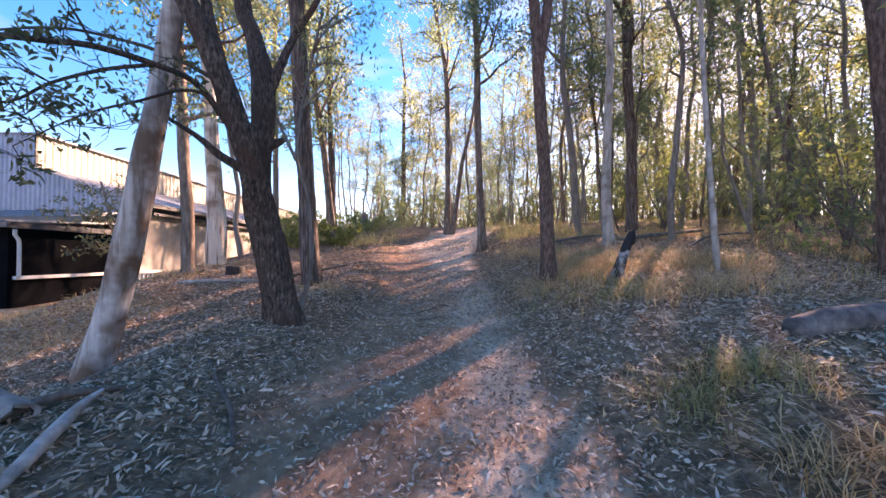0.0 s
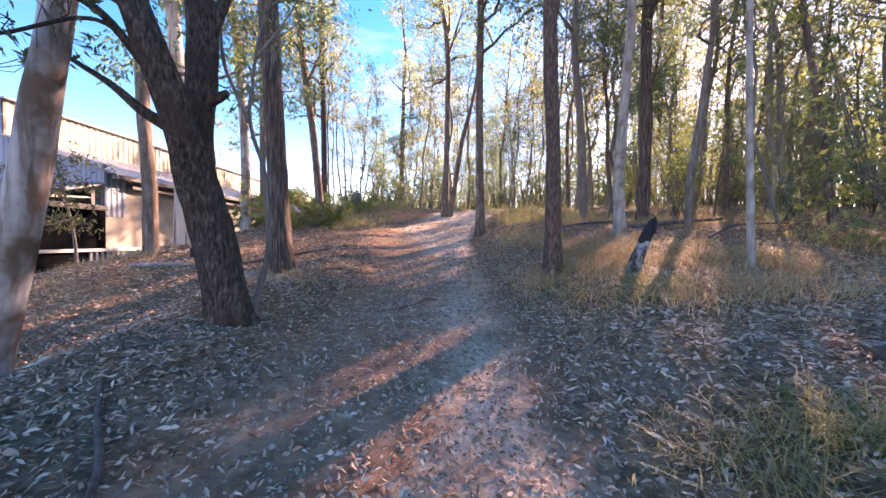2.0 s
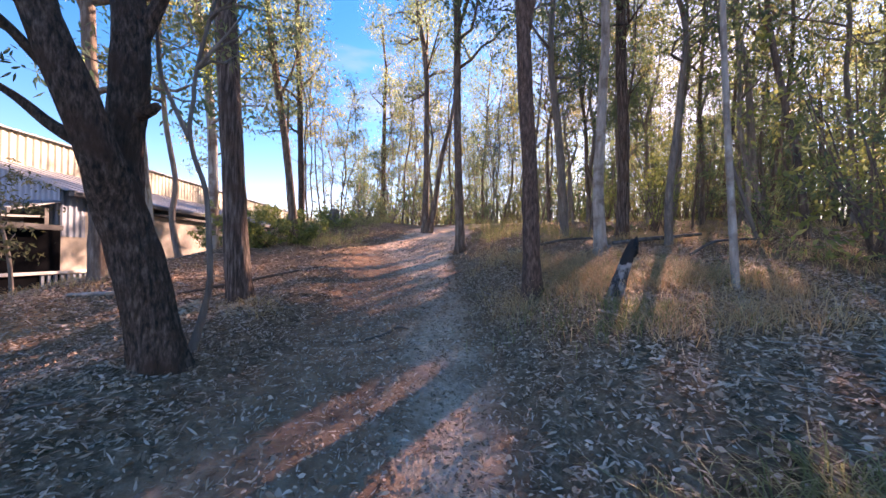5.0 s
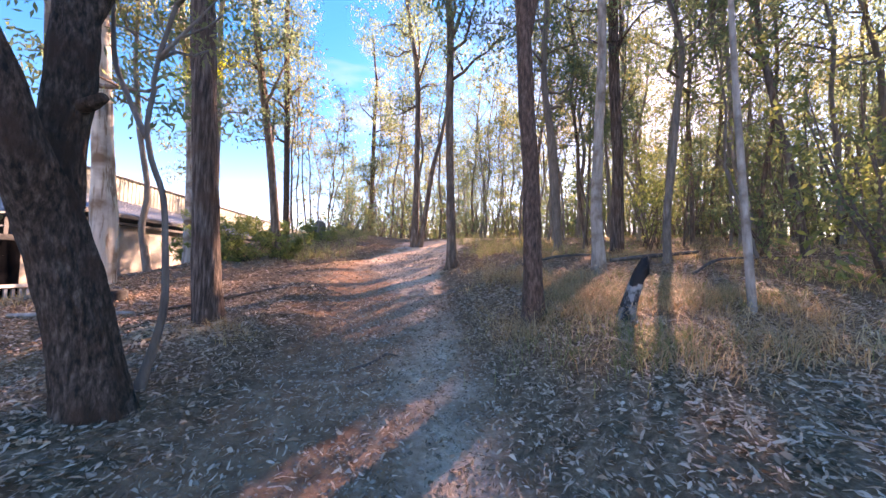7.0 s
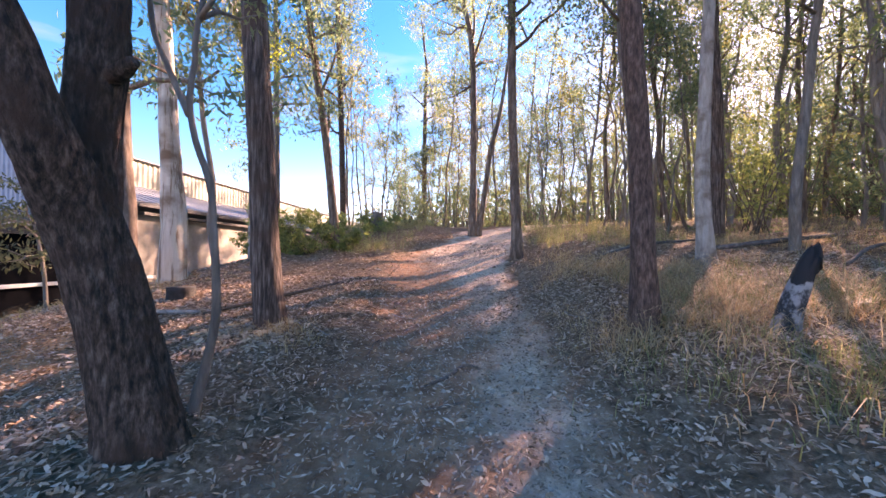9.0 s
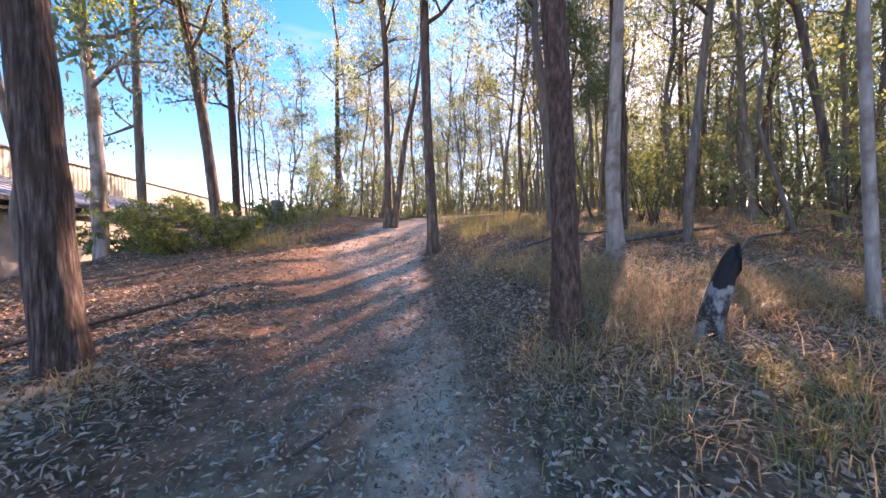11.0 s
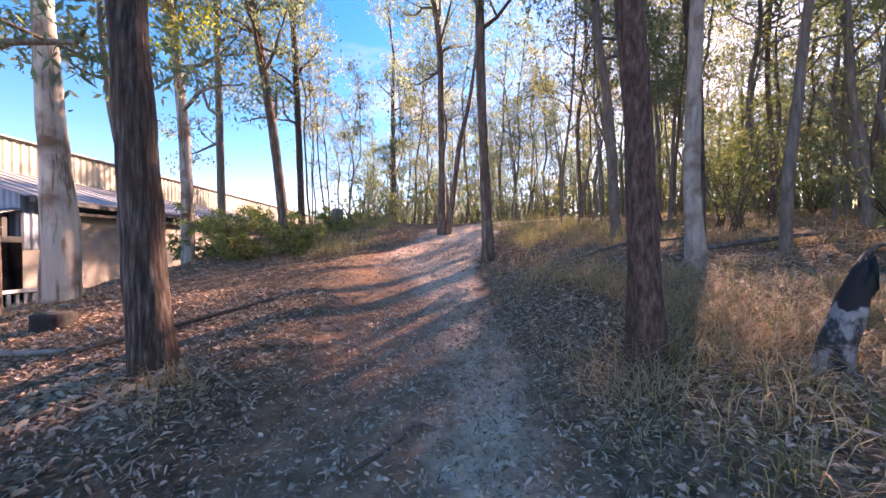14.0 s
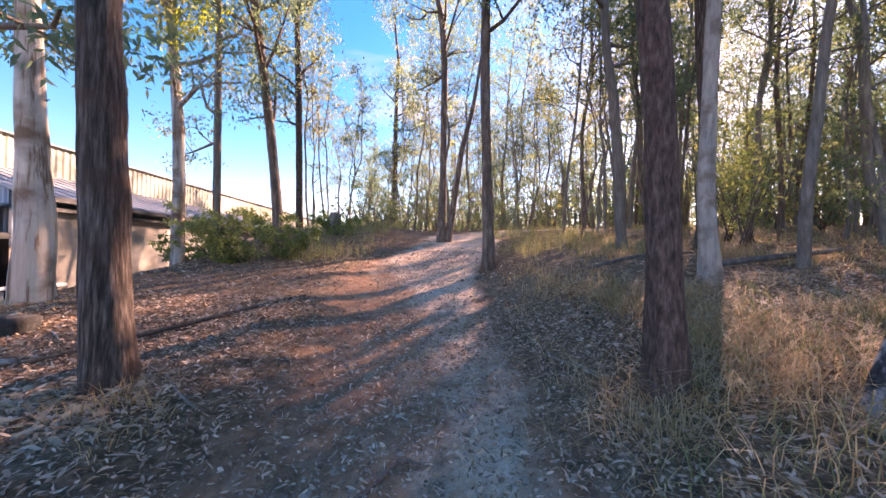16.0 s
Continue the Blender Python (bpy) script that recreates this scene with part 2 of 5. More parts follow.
def ground_material():
    m = bpy.data.materials.new("forest_soil")
    m.use_nodes = True
    nt = m.node_tree
    b = nt.nodes["Principled BSDF"]
    b.inputs["Roughness"].default_value = 0.95
    b.inputs["Specular IOR Level"].default_value = 0.12
    tc = nt.nodes.new("ShaderNodeTexCoord")

    def noise_at(scale, detail=6.0, rough=0.65):
        n = node(nt, "ShaderNodeTexNoise", Scale=scale, Detail=detail, Roughness=rough)
        nt.links.new(tc.outputs["Object"], n.inputs["Vector"])
        return n.outputs[0]

    def blend(fac, a, c):
        mx = nt.nodes.new("ShaderNodeMix")
        mx.data_type = "RGBA"
        nt.links.new(fac, mx.inputs[0])
        nt.links.new(a, mx.inputs[6])
        nt.links.new(c, mx.inputs[7])
        return mx.outputs[2]
    big = noise_at(0.8, 5)
    mid = noise_at(9, 8, 0.75)
    litter = ramp_of(nt, mid, [(0.3, (0.075, 0.043, 0.028)), (0.5, (0.21, 0.135, 0.09)), (0.7, (0.42, 0.3, 0.215))])
    red = ramp_of(nt, noise_at(5, 8, 0.7), [(0.3, (0.2, 0.098, 0.06)), (0.5, (0.33, 0.185, 0.12)), (0.72, (0.49, 0.31, 0.215))])
    grey = ramp_of(nt, noise_at(14, 9, 0.8), [(0.3, (0.38, 0.235, 0.16)), (0.48, (0.62, 0.44, 0.33)), (0.68, (0.78, 0.61, 0.49))])
    orange = ramp_of(nt, mid, [(0.3, (0.3, 0.14, 0.07)), (0.7, (0.6, 0.34, 0.19))])
    at = nt.nodes.new("ShaderNodeAttribute")
    at.attribute_name = "cover"
    sep = nt.nodes.new("ShaderNodeSeparateColor")
    nt.links.new(at.outputs["Color"], sep.inputs[0])
    rag = nt.nodes.new("ShaderNodeMath")
    rag.operation = "MULTIPLY_ADD"
    rag.inputs[1].default_value = 1.2
    rag.inputs[2].default_value = -0.6
    nt.links.new(noise_at(2.4, 7, 0.7), rag.inputs[0])

    def edge(ch, lo, hi):
        ad = nt.nodes.new("ShaderNodeMath")
        ad.operation = "ADD"
        nt.links.new(sep.outputs[ch], ad.inputs[0])
        nt.links.new(rag.outputs[0], ad.inputs[1])
        return ramp_of(nt, ad.outputs[0], [(lo, (0, 0, 0)), (hi, (1, 1, 1))])
    c = blend(edge(0, 0.35, 0.6), litter, red)
    c = blend(edge(1, 0.35, 0.65), c, grey)
    c = blend(edge(2, 0.35, 0.7), c, orange)
    shade = node(nt, "ShaderNodeHueSaturation")
    mr = node(nt, "ShaderNodeMapRange")
    mr.inputs["From Min"].default_value, mr.inputs["From Max"].default_value = 0.3, 0.7
    mr.inputs["To Min"].default_value, mr.inputs["To Max"].default_value = 0.75, 1.25
    nt.links.new(big, mr.inputs["Value"])
    nt.links.new(mr.outputs[0], shade.inputs["Value"])
    nt.links.new(c, shade.inputs["Color"])
    nt.links.new(shade.outputs[0], b.inputs["Base Color"])
    bp = node(nt, "ShaderNodeBump", Strength=0.8, Distance=0.03)
    nt.links.new(noise_at(26, 8, 0.75), bp.inputs["Height"])
    nt.links.new(bp.outputs[0], b.inputs["Normal"])
    return m


# ---- ground ----
def ss(a, b, v):
    t = min(1.0, max(0.0, (v - a) / (b - a)))
    return t * t * (3 - 2 * t)


PROFILE = ((-60, -5.0), (-10, -1.1), (0, -0.02), (3.6, 0.39), (7.4, 0.84), (11.2, 1.45), (13.8, 2.0), (16.6, 2.72), (20, 3.3), (25, 3.65), (40, 4.1), (70, 3.4), (400, -30))


def profile(y):
    for (a, za), (b, zb) in zip(PROFILE, PROFILE[1:]):
        if y <= b:
            return za + (zb - za) * (y - a) / (b - a)
    return PROFILE[-1][1]


def path_centre(y):
    return -0.1 - 0.35 * ss(7, 11, y) + 1.3 * ss(12, 17, y) + 6.0 * ss(17, 23, y) + 8 * ss(22, 30, y)


def base_height(x, y):
    z = (profile(y - 0.6) + profile(y) + profile(y + 0.6)) / 3
    z += 0.5 * ss(0.9, 2.4, x) * (1 - 0.85 * ss(10.5, 18, y)) + 0.085 * (1 - 0.7 * ss(8.5, 16, y)) * max(0.0, min(x, 60) - 2.4)
    z += 0.28 * ss(0.9, 2.2, -x) * (1 - ss(10, 15, y) * 0.5)
    z -= 0.42 * ss(2.6, 3.9, -x) * ss(7.0, 4.0, y)
    edge = -3.1 - 2.6 * ss(3, 8, y)
    plat = 0.05 - 0.32 * ss(6.0, 3.2, y) + 0.06 * max(0.0, min(y, 60) - 11)
    z += (plat - z) * ss(0.0, 5.0, edge - x)
    z -= 2.2 * ss(-14, -40, x) * ss(10, 2, y)
    return z


def ground_z(x, y):
    z = base_height(x, y)
    amp = 1.0 if abs(x) < 40 and -20 < y < 60 else 0.0
    z += amp * (0.05 * noise.noise(Vector((x * 0.8, y * 0.8, 3.1))) + 0.018 * noise.noise(Vector((x * 3.1, y * 3.1, 7.7))))
    return z


def axis(lo, hi, step, far, grow):
    v = list(np.arange(lo, hi + step / 2, step))
    s, a, b = step, v[0], v[-1]
    while b < far:
        s *= grow
        a, b = a - s, b + s
        v.insert(0, a)
        v.append(b)
    return v


def build_ground():
    xs, ys = axis(-7.0, 7.0, 0.13, 420, 1.16), axis(-2.0, 16.0, 0.13, 420, 1.16)
    verts, cover = [], []
    for y in ys:
        for x in xs:
            fine = 0.012 * noise.noise(Vector((x * 9, y * 9, 1.3))) if abs(x) < 8 and -3 < y < 17 else 0
            verts.append((x, y, ground_z(x, y) + fine))
            d = x - path_centre(y)
            half = 1.2 + 0.25 * ss(6, 12, y)
            on = ss(half + 0.5, half - 0.5, abs(d))
            redness = on
            grey = on * ss(-0.7, 0.7, d) * 0.6 + 0.6 * on * ss(9, 14, y)
            bank = ss(1.5, 0.3, math.hypot((x + 6.2) / 2.4, (y - 5.6) / 1.5)) * 0.9
            bank = max(bank, ss(1.3, 0.3, math.hypot((x + 9.8) / 3.0, (y - 8.6) / 1.2)))
            if x < -7.5 and 2.5 < y < 10.8:
                bank = max(bank, 0.85 * ss(-7.5, -9.0, x))
            cover.append((redness, min(1, grey), bank, 1))
    nx = len(xs)
    faces = [(j * nx + i, j * nx + i + 1, (j + 1) * nx + i + 1, (j + 1) * nx + i) for j in range(len(ys) - 1) for i in range(nx - 1)]
    me = bpy.data.meshes.new("ground")
    me.from_pydata(verts, [], faces)
    ca = me.color_attributes.new("cover", "FLOAT_COLOR", "POINT")
    ca.data.foreach_set("color", [c for q in cover for c in q])
    me.polygons.foreach_set("use_smooth", [True] * len(me.polygons))
    me.materials.append(ground_material())
    return tagged(new("ground", me), "sloping woodland soil with a worn dirt track and leaf litter", "ground", kind="structure")


ground = build_ground()


# ---- mesh helpers ----
def thing(name, label, category, group="", at=None, kind=""):
    ob = new(name)
    if at is not None:
        ob.matrix_basis = at
    return tagged(ob, label, category, group, kind)


def part(name, bm, material, parent, label="", smooth=False):
    me = bpy.data.meshes.new(name)
    bm.to_mesh(me)
    bm.free()
    if smooth:
        me.polygons.foreach_set("use_smooth", [True] * len(me.polygons))
    me.materials.append(material)
    ob = new(name, me)
    if parent:
        ob.parent = parent
    if label:
        ob["label"] = label
    return ob


def mesh_from(name, verts, faces, material, parent, smooth=True):
    me = bpy.data.meshes.new(name)
    me.from_pydata(verts, [], faces)
    if smooth:
        me.polygons.foreach_set("use_smooth", [True] * len(me.polygons))
    me.materials.append(material)
    ob = new(name, me)
    if parent:
        ob.parent = parent
    return ob


def box_bm(lo, hi, bevel=0.0, bm=None):
    bm = bm or bmesh.new()
    v = [bm.verts.new((x, y, z)) for z in (lo[2], hi[2]) for y in (lo[1], hi[1]) for x in (lo[0], hi[0])]
    for f in ((0, 2, 3, 1), (4, 5, 7, 6), (0, 1, 5, 4), (2, 6, 7, 3), (0, 4, 6, 2), (1, 3, 7, 5)):
        bm.faces.new([v[i] for i in f])
    if bevel:
        bmesh.ops.bevel(bm, geom=bm.edges[:], offset=bevel, segments=1, affect="EDGES")
    return bm


def smooth_line(pts, step):
    """Catmull-Rom through (x, y, z, r) points, sampled about every step metres."""
    p = [np.array(q, float) for q in pts]
    p = [2 * p[0] - p[1]] + p + [2 * p[-1] - p[-2]]
    out = []
    for a, b, c, d in zip(p, p[1:], p[2:], p[3:]):
        n = max(1, int(np.linalg.norm((c - b)[:3]) / step))
        for k in range(n):
            t = k / n
            out.append(0.5 * (2 * b + (c - a) * t + (2 * a - 5 * b + 4 * c - d) * t * t + (3 * b - a - 3 * c + d) * t ** 3))
    out.append(p[-2])
    for q in out:
        q[3] = max(q[3], 0.003)
    return out


def tube(pts, sides=10, step=0.2, rough=0.05, flare=0.0, seed=0.0, ridges=0):
    """Rings along a line; rough: uneven radius; flare: widening at the foot; ridges: bark furrows."""
    line = smooth_line(pts, step)
    verts, faces = [], []
    right = Vector((1, 0, 0))
    for i, q in enumerate(line):
        a, b = line[max(0, i - 1)], line[min(len(line) - 1, i + 1)]
        t = Vector((b - a)[:3])
        t = t.normalized() if t.length > 1e-6 else Vector((0, 0, 1))
        right = (right - t * right.dot(t))
        right = right.normalized() if right.length > 1e-4 else t.orthogonal().normalized()
        fwd = t.cross(right)
        h = math.sqrt(sum((q[k] - line[0][k]) ** 2 for k in range(3)))
        for k in range(sides):
            an = 2 * math.pi * k / sides
            c, s = math.cos(an), math.sin(an)
            r = q[3] * (1 + rough * 2 * noise.noise(Vector((c * 1.3 + seed, s * 1.3, h * 1.4))))
            if ridges:
                r *= 1 + ridges * (0.16 * abs(noise.noise(Vector((c * 5 + seed, s * 5, h * 1.3)))) + 0.05 * noise.noise(Vector((c * 9, s * 9 + seed, h * 4.0))) - 0.05)
            if flare:
                r *= 1 + flare * math.exp(-h / 0.24) * (0.75 + 0.5 * math.cos(an * 4 + seed))
            verts.append(tuple(Vector(q[:3]) + right * (c * r) + fwd * (s * r)))
    n = len(line)
    for i in range(n - 1):
        for k in range(sides):
            k2 = (k + 1) % sides
            faces.append((i * sides + k, i * sides + k2, (i + 1) * sides + k2, (i + 1) * sides + k))
    faces.append(tuple(range(sides - 1, -1, -1)))
    faces.append(tuple((n - 1) * sides + k for k in range(sides)))
    return verts, faces


def join_tubes(tubes):
    verts, faces = [], []
    for v, f in tubes:
        o = len(verts)
        verts += v
        faces += [tuple(i + o for i in q) for q in f]
    return verts, faces


def leaf_mesh(name, centres, length, width, droop, material, parent, rng, fold=0.15, narrow=False):
    """Many lance-shaped leaves, four corners each, hanging from the centres."""
    n = len(centres)
    c = np.array(centres)
    d = rng.normal(size=(n, 3))
    d[:, 2] -= droop
    d /= np.linalg.norm(d, axis=1)[:, None]
    s = np.cross(d, rng.normal(size=(n, 3)))
    s /= np.linalg.norm(s, axis=1)[:, None] + 1e-9
    u = np.cross(d, s)
    ln = length * rng.uniform(0.6, 1.3, n)[:, None]
    wd = width * rng.uniform(0.6, 1.3, n)[:, None]
    if narrow:
        k = 6
        q = np.stack([c, c + d * ln * 0.28 + s * wd * 0.5 + u * wd * fold, c + d * ln * 0.65 + s * wd * 0.38 + u * wd * fold, c + d * ln, c + d * ln * 0.65 - s * wd * 0.38 + u * wd * fold, c + d * ln * 0.28 - s * wd * 0.5 + u * wd * fold], 1).reshape(-1, 3)
    else:
        k = 4
        q = np.stack([c, c + d * ln * 0.45 + s * wd * 0.5 + u * wd * fold, c + d * ln, c + d * ln * 0.45 - s * wd * 0.5 + u * wd * fold], 1).reshape(-1, 3)
    me = bpy.data.meshes.new(name)
    me.vertices.add(n * k)
    me.loops.add(n * k)
    me.polygons.add(n)
    me.vertices.foreach_set("co", q.astype(np.float32).ravel())
    me.loops.foreach_set("vertex_index", np.arange(n * k, dtype=np.int32))
    me.polygons.foreach_set("loop_start", np.arange(0, n * k, k, dtype=np.int32))
    me.update(calc_edges=True)
    me.materials.append(material)
    ob = new(name, me)
    if parent:
        ob.parent = parent
    return ob


def clump_points(tips, per, spread, rng):
    """Leaves gathered in flattened pads with gaps between them."""
    out = []
    for t in tips:
        for _ in range(max(1, int(round(per / 24)))):
            k = rng.poisson(min(24, per)) + 2
            c = np.array(t[:3]) + rng.normal(size=3) * np.array((spread, spread, spread * 0.5)) * 0.8
            s = spread * rng.uniform(0.38, 0.72)
            out.append(c + rng.normal(size=(k, 3)) * np.array((s, s, s * 0.55)))
    return np.concatenate(out)


def grow_branches(rng, trunk_pts, start, count, length, rise, levels=2, r_scale=0.4):
    """Limbs off the upper part of a trunk line. Returns tubes (as point lists) and tip points."""
    line = smooth_line(trunk_pts, 0.3)
    limbs, tips = [], []
    n0 = int(len(line) * start)
    for k in range(count):
        i = min(len(line) - 2, n0 + int((len(line) - 1 - n0) * (k + rng.uniform(0, 0.9)) / count))
        q = line[i]
        az = rng.uniform(0, 2 * math.pi)
        ln = length * rng.uniform(0.6, 1.2) * (1.1 - 0.5 * (i - n0) / max(1, len(line) - n0))
        el = rise + rng.normal() * 0.25
        pts, p, r = [], np.array(q[:3]), q[3] * r_scale + 0.012
        for s in range(5):
            pts.append((*p, r * (1 - 0.18 * s)))
            d = np.array((math.cos(az) * math.cos(el), math.sin(az) * math.cos(el), math.sin(el)))
            p = p + d * ln / 4
            az += rng.normal() * 0.35
            el += rng.normal() * 0.25
            if s >= 2:
                tips.append(p + rng.normal(size=3) * 0.08 * ln)
        limbs.append(pts)
        for s in range(levels):
            j = 1 + int(rng.integers(0, 3))
            b = np.array(pts[j])
            a2, e2 = az + rng.choice((-1, 1)) * rng.uniform(0.6, 1.2), rise + rng.normal() * 0.4
            l2 = ln * rng.uniform(0.35, 0.6)
            d = np.array((math.cos(a2) * math.cos(e2), math.sin(a2) * math.cos(e2), math.sin(e2)))
            e = b[:3] + d * l2
            m = (b[:3] + e) / 2 + rng.normal(size=3) * 0.08 * l2
            limbs.append([(*b[:3], b[3] * 0.6), (*m, b[3] * 0.45), (*e, 0.008)])
            tips += [e, e + rng.normal(size=3) * 0.25 * l2]
    return limbs, tips


def tree(name, label, trunk, bark, leaf, seed, height=14.0, start=0.45, limbs=8, length=2.2, rise=0.6, per=45, spread=0.4, leaf_size=(0.13, 0.03), flare=0.3, sides=12, step=0.25, ridges=1, extra=(), group="gum trees on the slope", extra_tips=(), boughs=()):
    """A tree from its lower trunk line (x, y, z, r); the trunk is carried on up to height metres above its foot."""
    rng = np.random.default_rng(seed)
    base = np.array(trunk[0])
    origin = Vector(base[:3])
    pts = [np.array(q, float) for q in trunk]
    foot = pts[0] + np.array((0, 0, -0.25, 0.02))
    foot[2] = min(foot[2], ground_z(foot[0], foot[1]) - 0.12)
    pts.insert(0, foot)
    a, b = pts[-2], pts[-1]
    d = (b - a)[:3] / np.linalg.norm((b - a)[:3])
    top = b[2]
    goal = base[2] + height
    while top < goal - 0.3:
        d = d + rng.normal(size=3) * 0.06 + np.array((0, 0, 0.06))
        d /= np.linalg.norm(d)
        s = min(1.6, goal - top)
        nxt = np.append(pts[-1][:3] + d * s, max(0.02, pts[-1][3] * (1 - 0.75 * s / max(s, goal - top + s))))
        pts.append(nxt)
        top = nxt[2]
    local = [(*(q[:3] - base[:3]), q[3]) for q in pts]
    root = thing(name, label, "tree", group, pose(*base[:3]))
    v, f = tube(local, sides, step, 0.05, flare, seed * 0.37, ridges)
    mesh_from("trunk", v, f, bark, root)
    tips, sprays = [], []
    if extra_tips:
        near, twigs = [], []
        for t in extra_tips:
            p = np.array(t) - base[:3]
            for _ in range(5):
                e = p + rng.normal(size=3) * 0.13
                twigs.append(tube([(*p, 0.005), (*((p + e) / 2 + rng.normal(size=3) * 0.02), 0.004), (*e, 0.002)], 4, 0.2, 0))
                near.append(e + rng.normal(size=(9, 3)) * 0.05)
        v, f = join_tubes(twigs)
        tagged(mesh_from("twigwork", v, f, bark, root), kind="stuff")
        leaf_mesh("leaf_sprays", np.concatenate(near), 0.095, 0.026, 0.35, leaf, root, rng, narrow=True)["kind"] = "stuff"
    for e in boughs:
        loc = [(*(np.array(q[:3]) - base[:3]), q[3] * 0.68) for q in e]
        v, f = tube(loc, 8, 0.06, 0.1, 0, seed * 0.37 + len(e), 0.6)
        mesh_from("bough", v, f, bark, root)
        line = smooth_line(loc, 0.16)
        for q in line[len(line) // 4:]:
            if rng.uniform() < 0.75:
                sprays.append(q[:3])
    if sprays:
        twigs, near = [], []
        for p in sprays:
            d = rng.normal(size=3) * np.array((0.2, 0.2, 0.17)) + np.array((-0.04, -0.03, 0.03))
            a, b = p + d * 0.5 + rng.normal(size=3) * 0.04, p + d + rng.normal(size=3) * 0.05
            twigs.append(tube([(*p, 0.006), (*a, 0.0045), (*b, 0.003)], 4, 0.1, 0.1))
            ends = [b]
            for _ in range(3):
                c = b + rng.normal(size=3) * 0.12
                twigs.append(tube([(*a, 0.003), (*((a + c) / 2 + rng.normal(size=3) * 0.025), 0.0026), (*c, 0.0016)], 4, 0.1, 0))
                ends.append(c)
            if rng.uniform() < 0.62:
                near += [e + rng.normal(size=(9, 3)) * 0.035 for e in ends]
        v, f = join_tubes(twigs)
        tagged(mesh_from("twigwork", v, f, bark, root), kind="stuff")
        leaf_mesh("leaf_sprays", np.concatenate(near), 0.085, 0.03, 0.2, leaf, root, rng, narrow=True)["kind"] = "stuff"
    for e in extra:
        loc = [(*(np.array(q[:3]) - base[:3]), q[3]) for q in e]
        v, f = tube(loc, max(6, sides - 3), step * 0.8, 0.07, 0, seed * 0.37 + len(e), ridges)
        mesh_from("limb", v, f, bark, root)
    lim, more = grow_branches(rng, local, start, limbs, length, rise)
    if sides >= 12:
        for p in lim:
            v, f = tube(p, 6, 0.35, 0.05)
            mesh_from("limb", v, f, bark, root)
    else:
        v, f = join_tubes([tube(p, 5, 0.45, 0.05) for p in lim])
        tagged(mesh_from("branchwork", v, f, bark, root), kind="stuff")
    tips += more
    leaf_mesh("crown", clump_points(tips, per, spread, rng), leaf_size[0], leaf_size[1], 0.9, leaf, root, rng)["kind"] = "stuff"
    return root


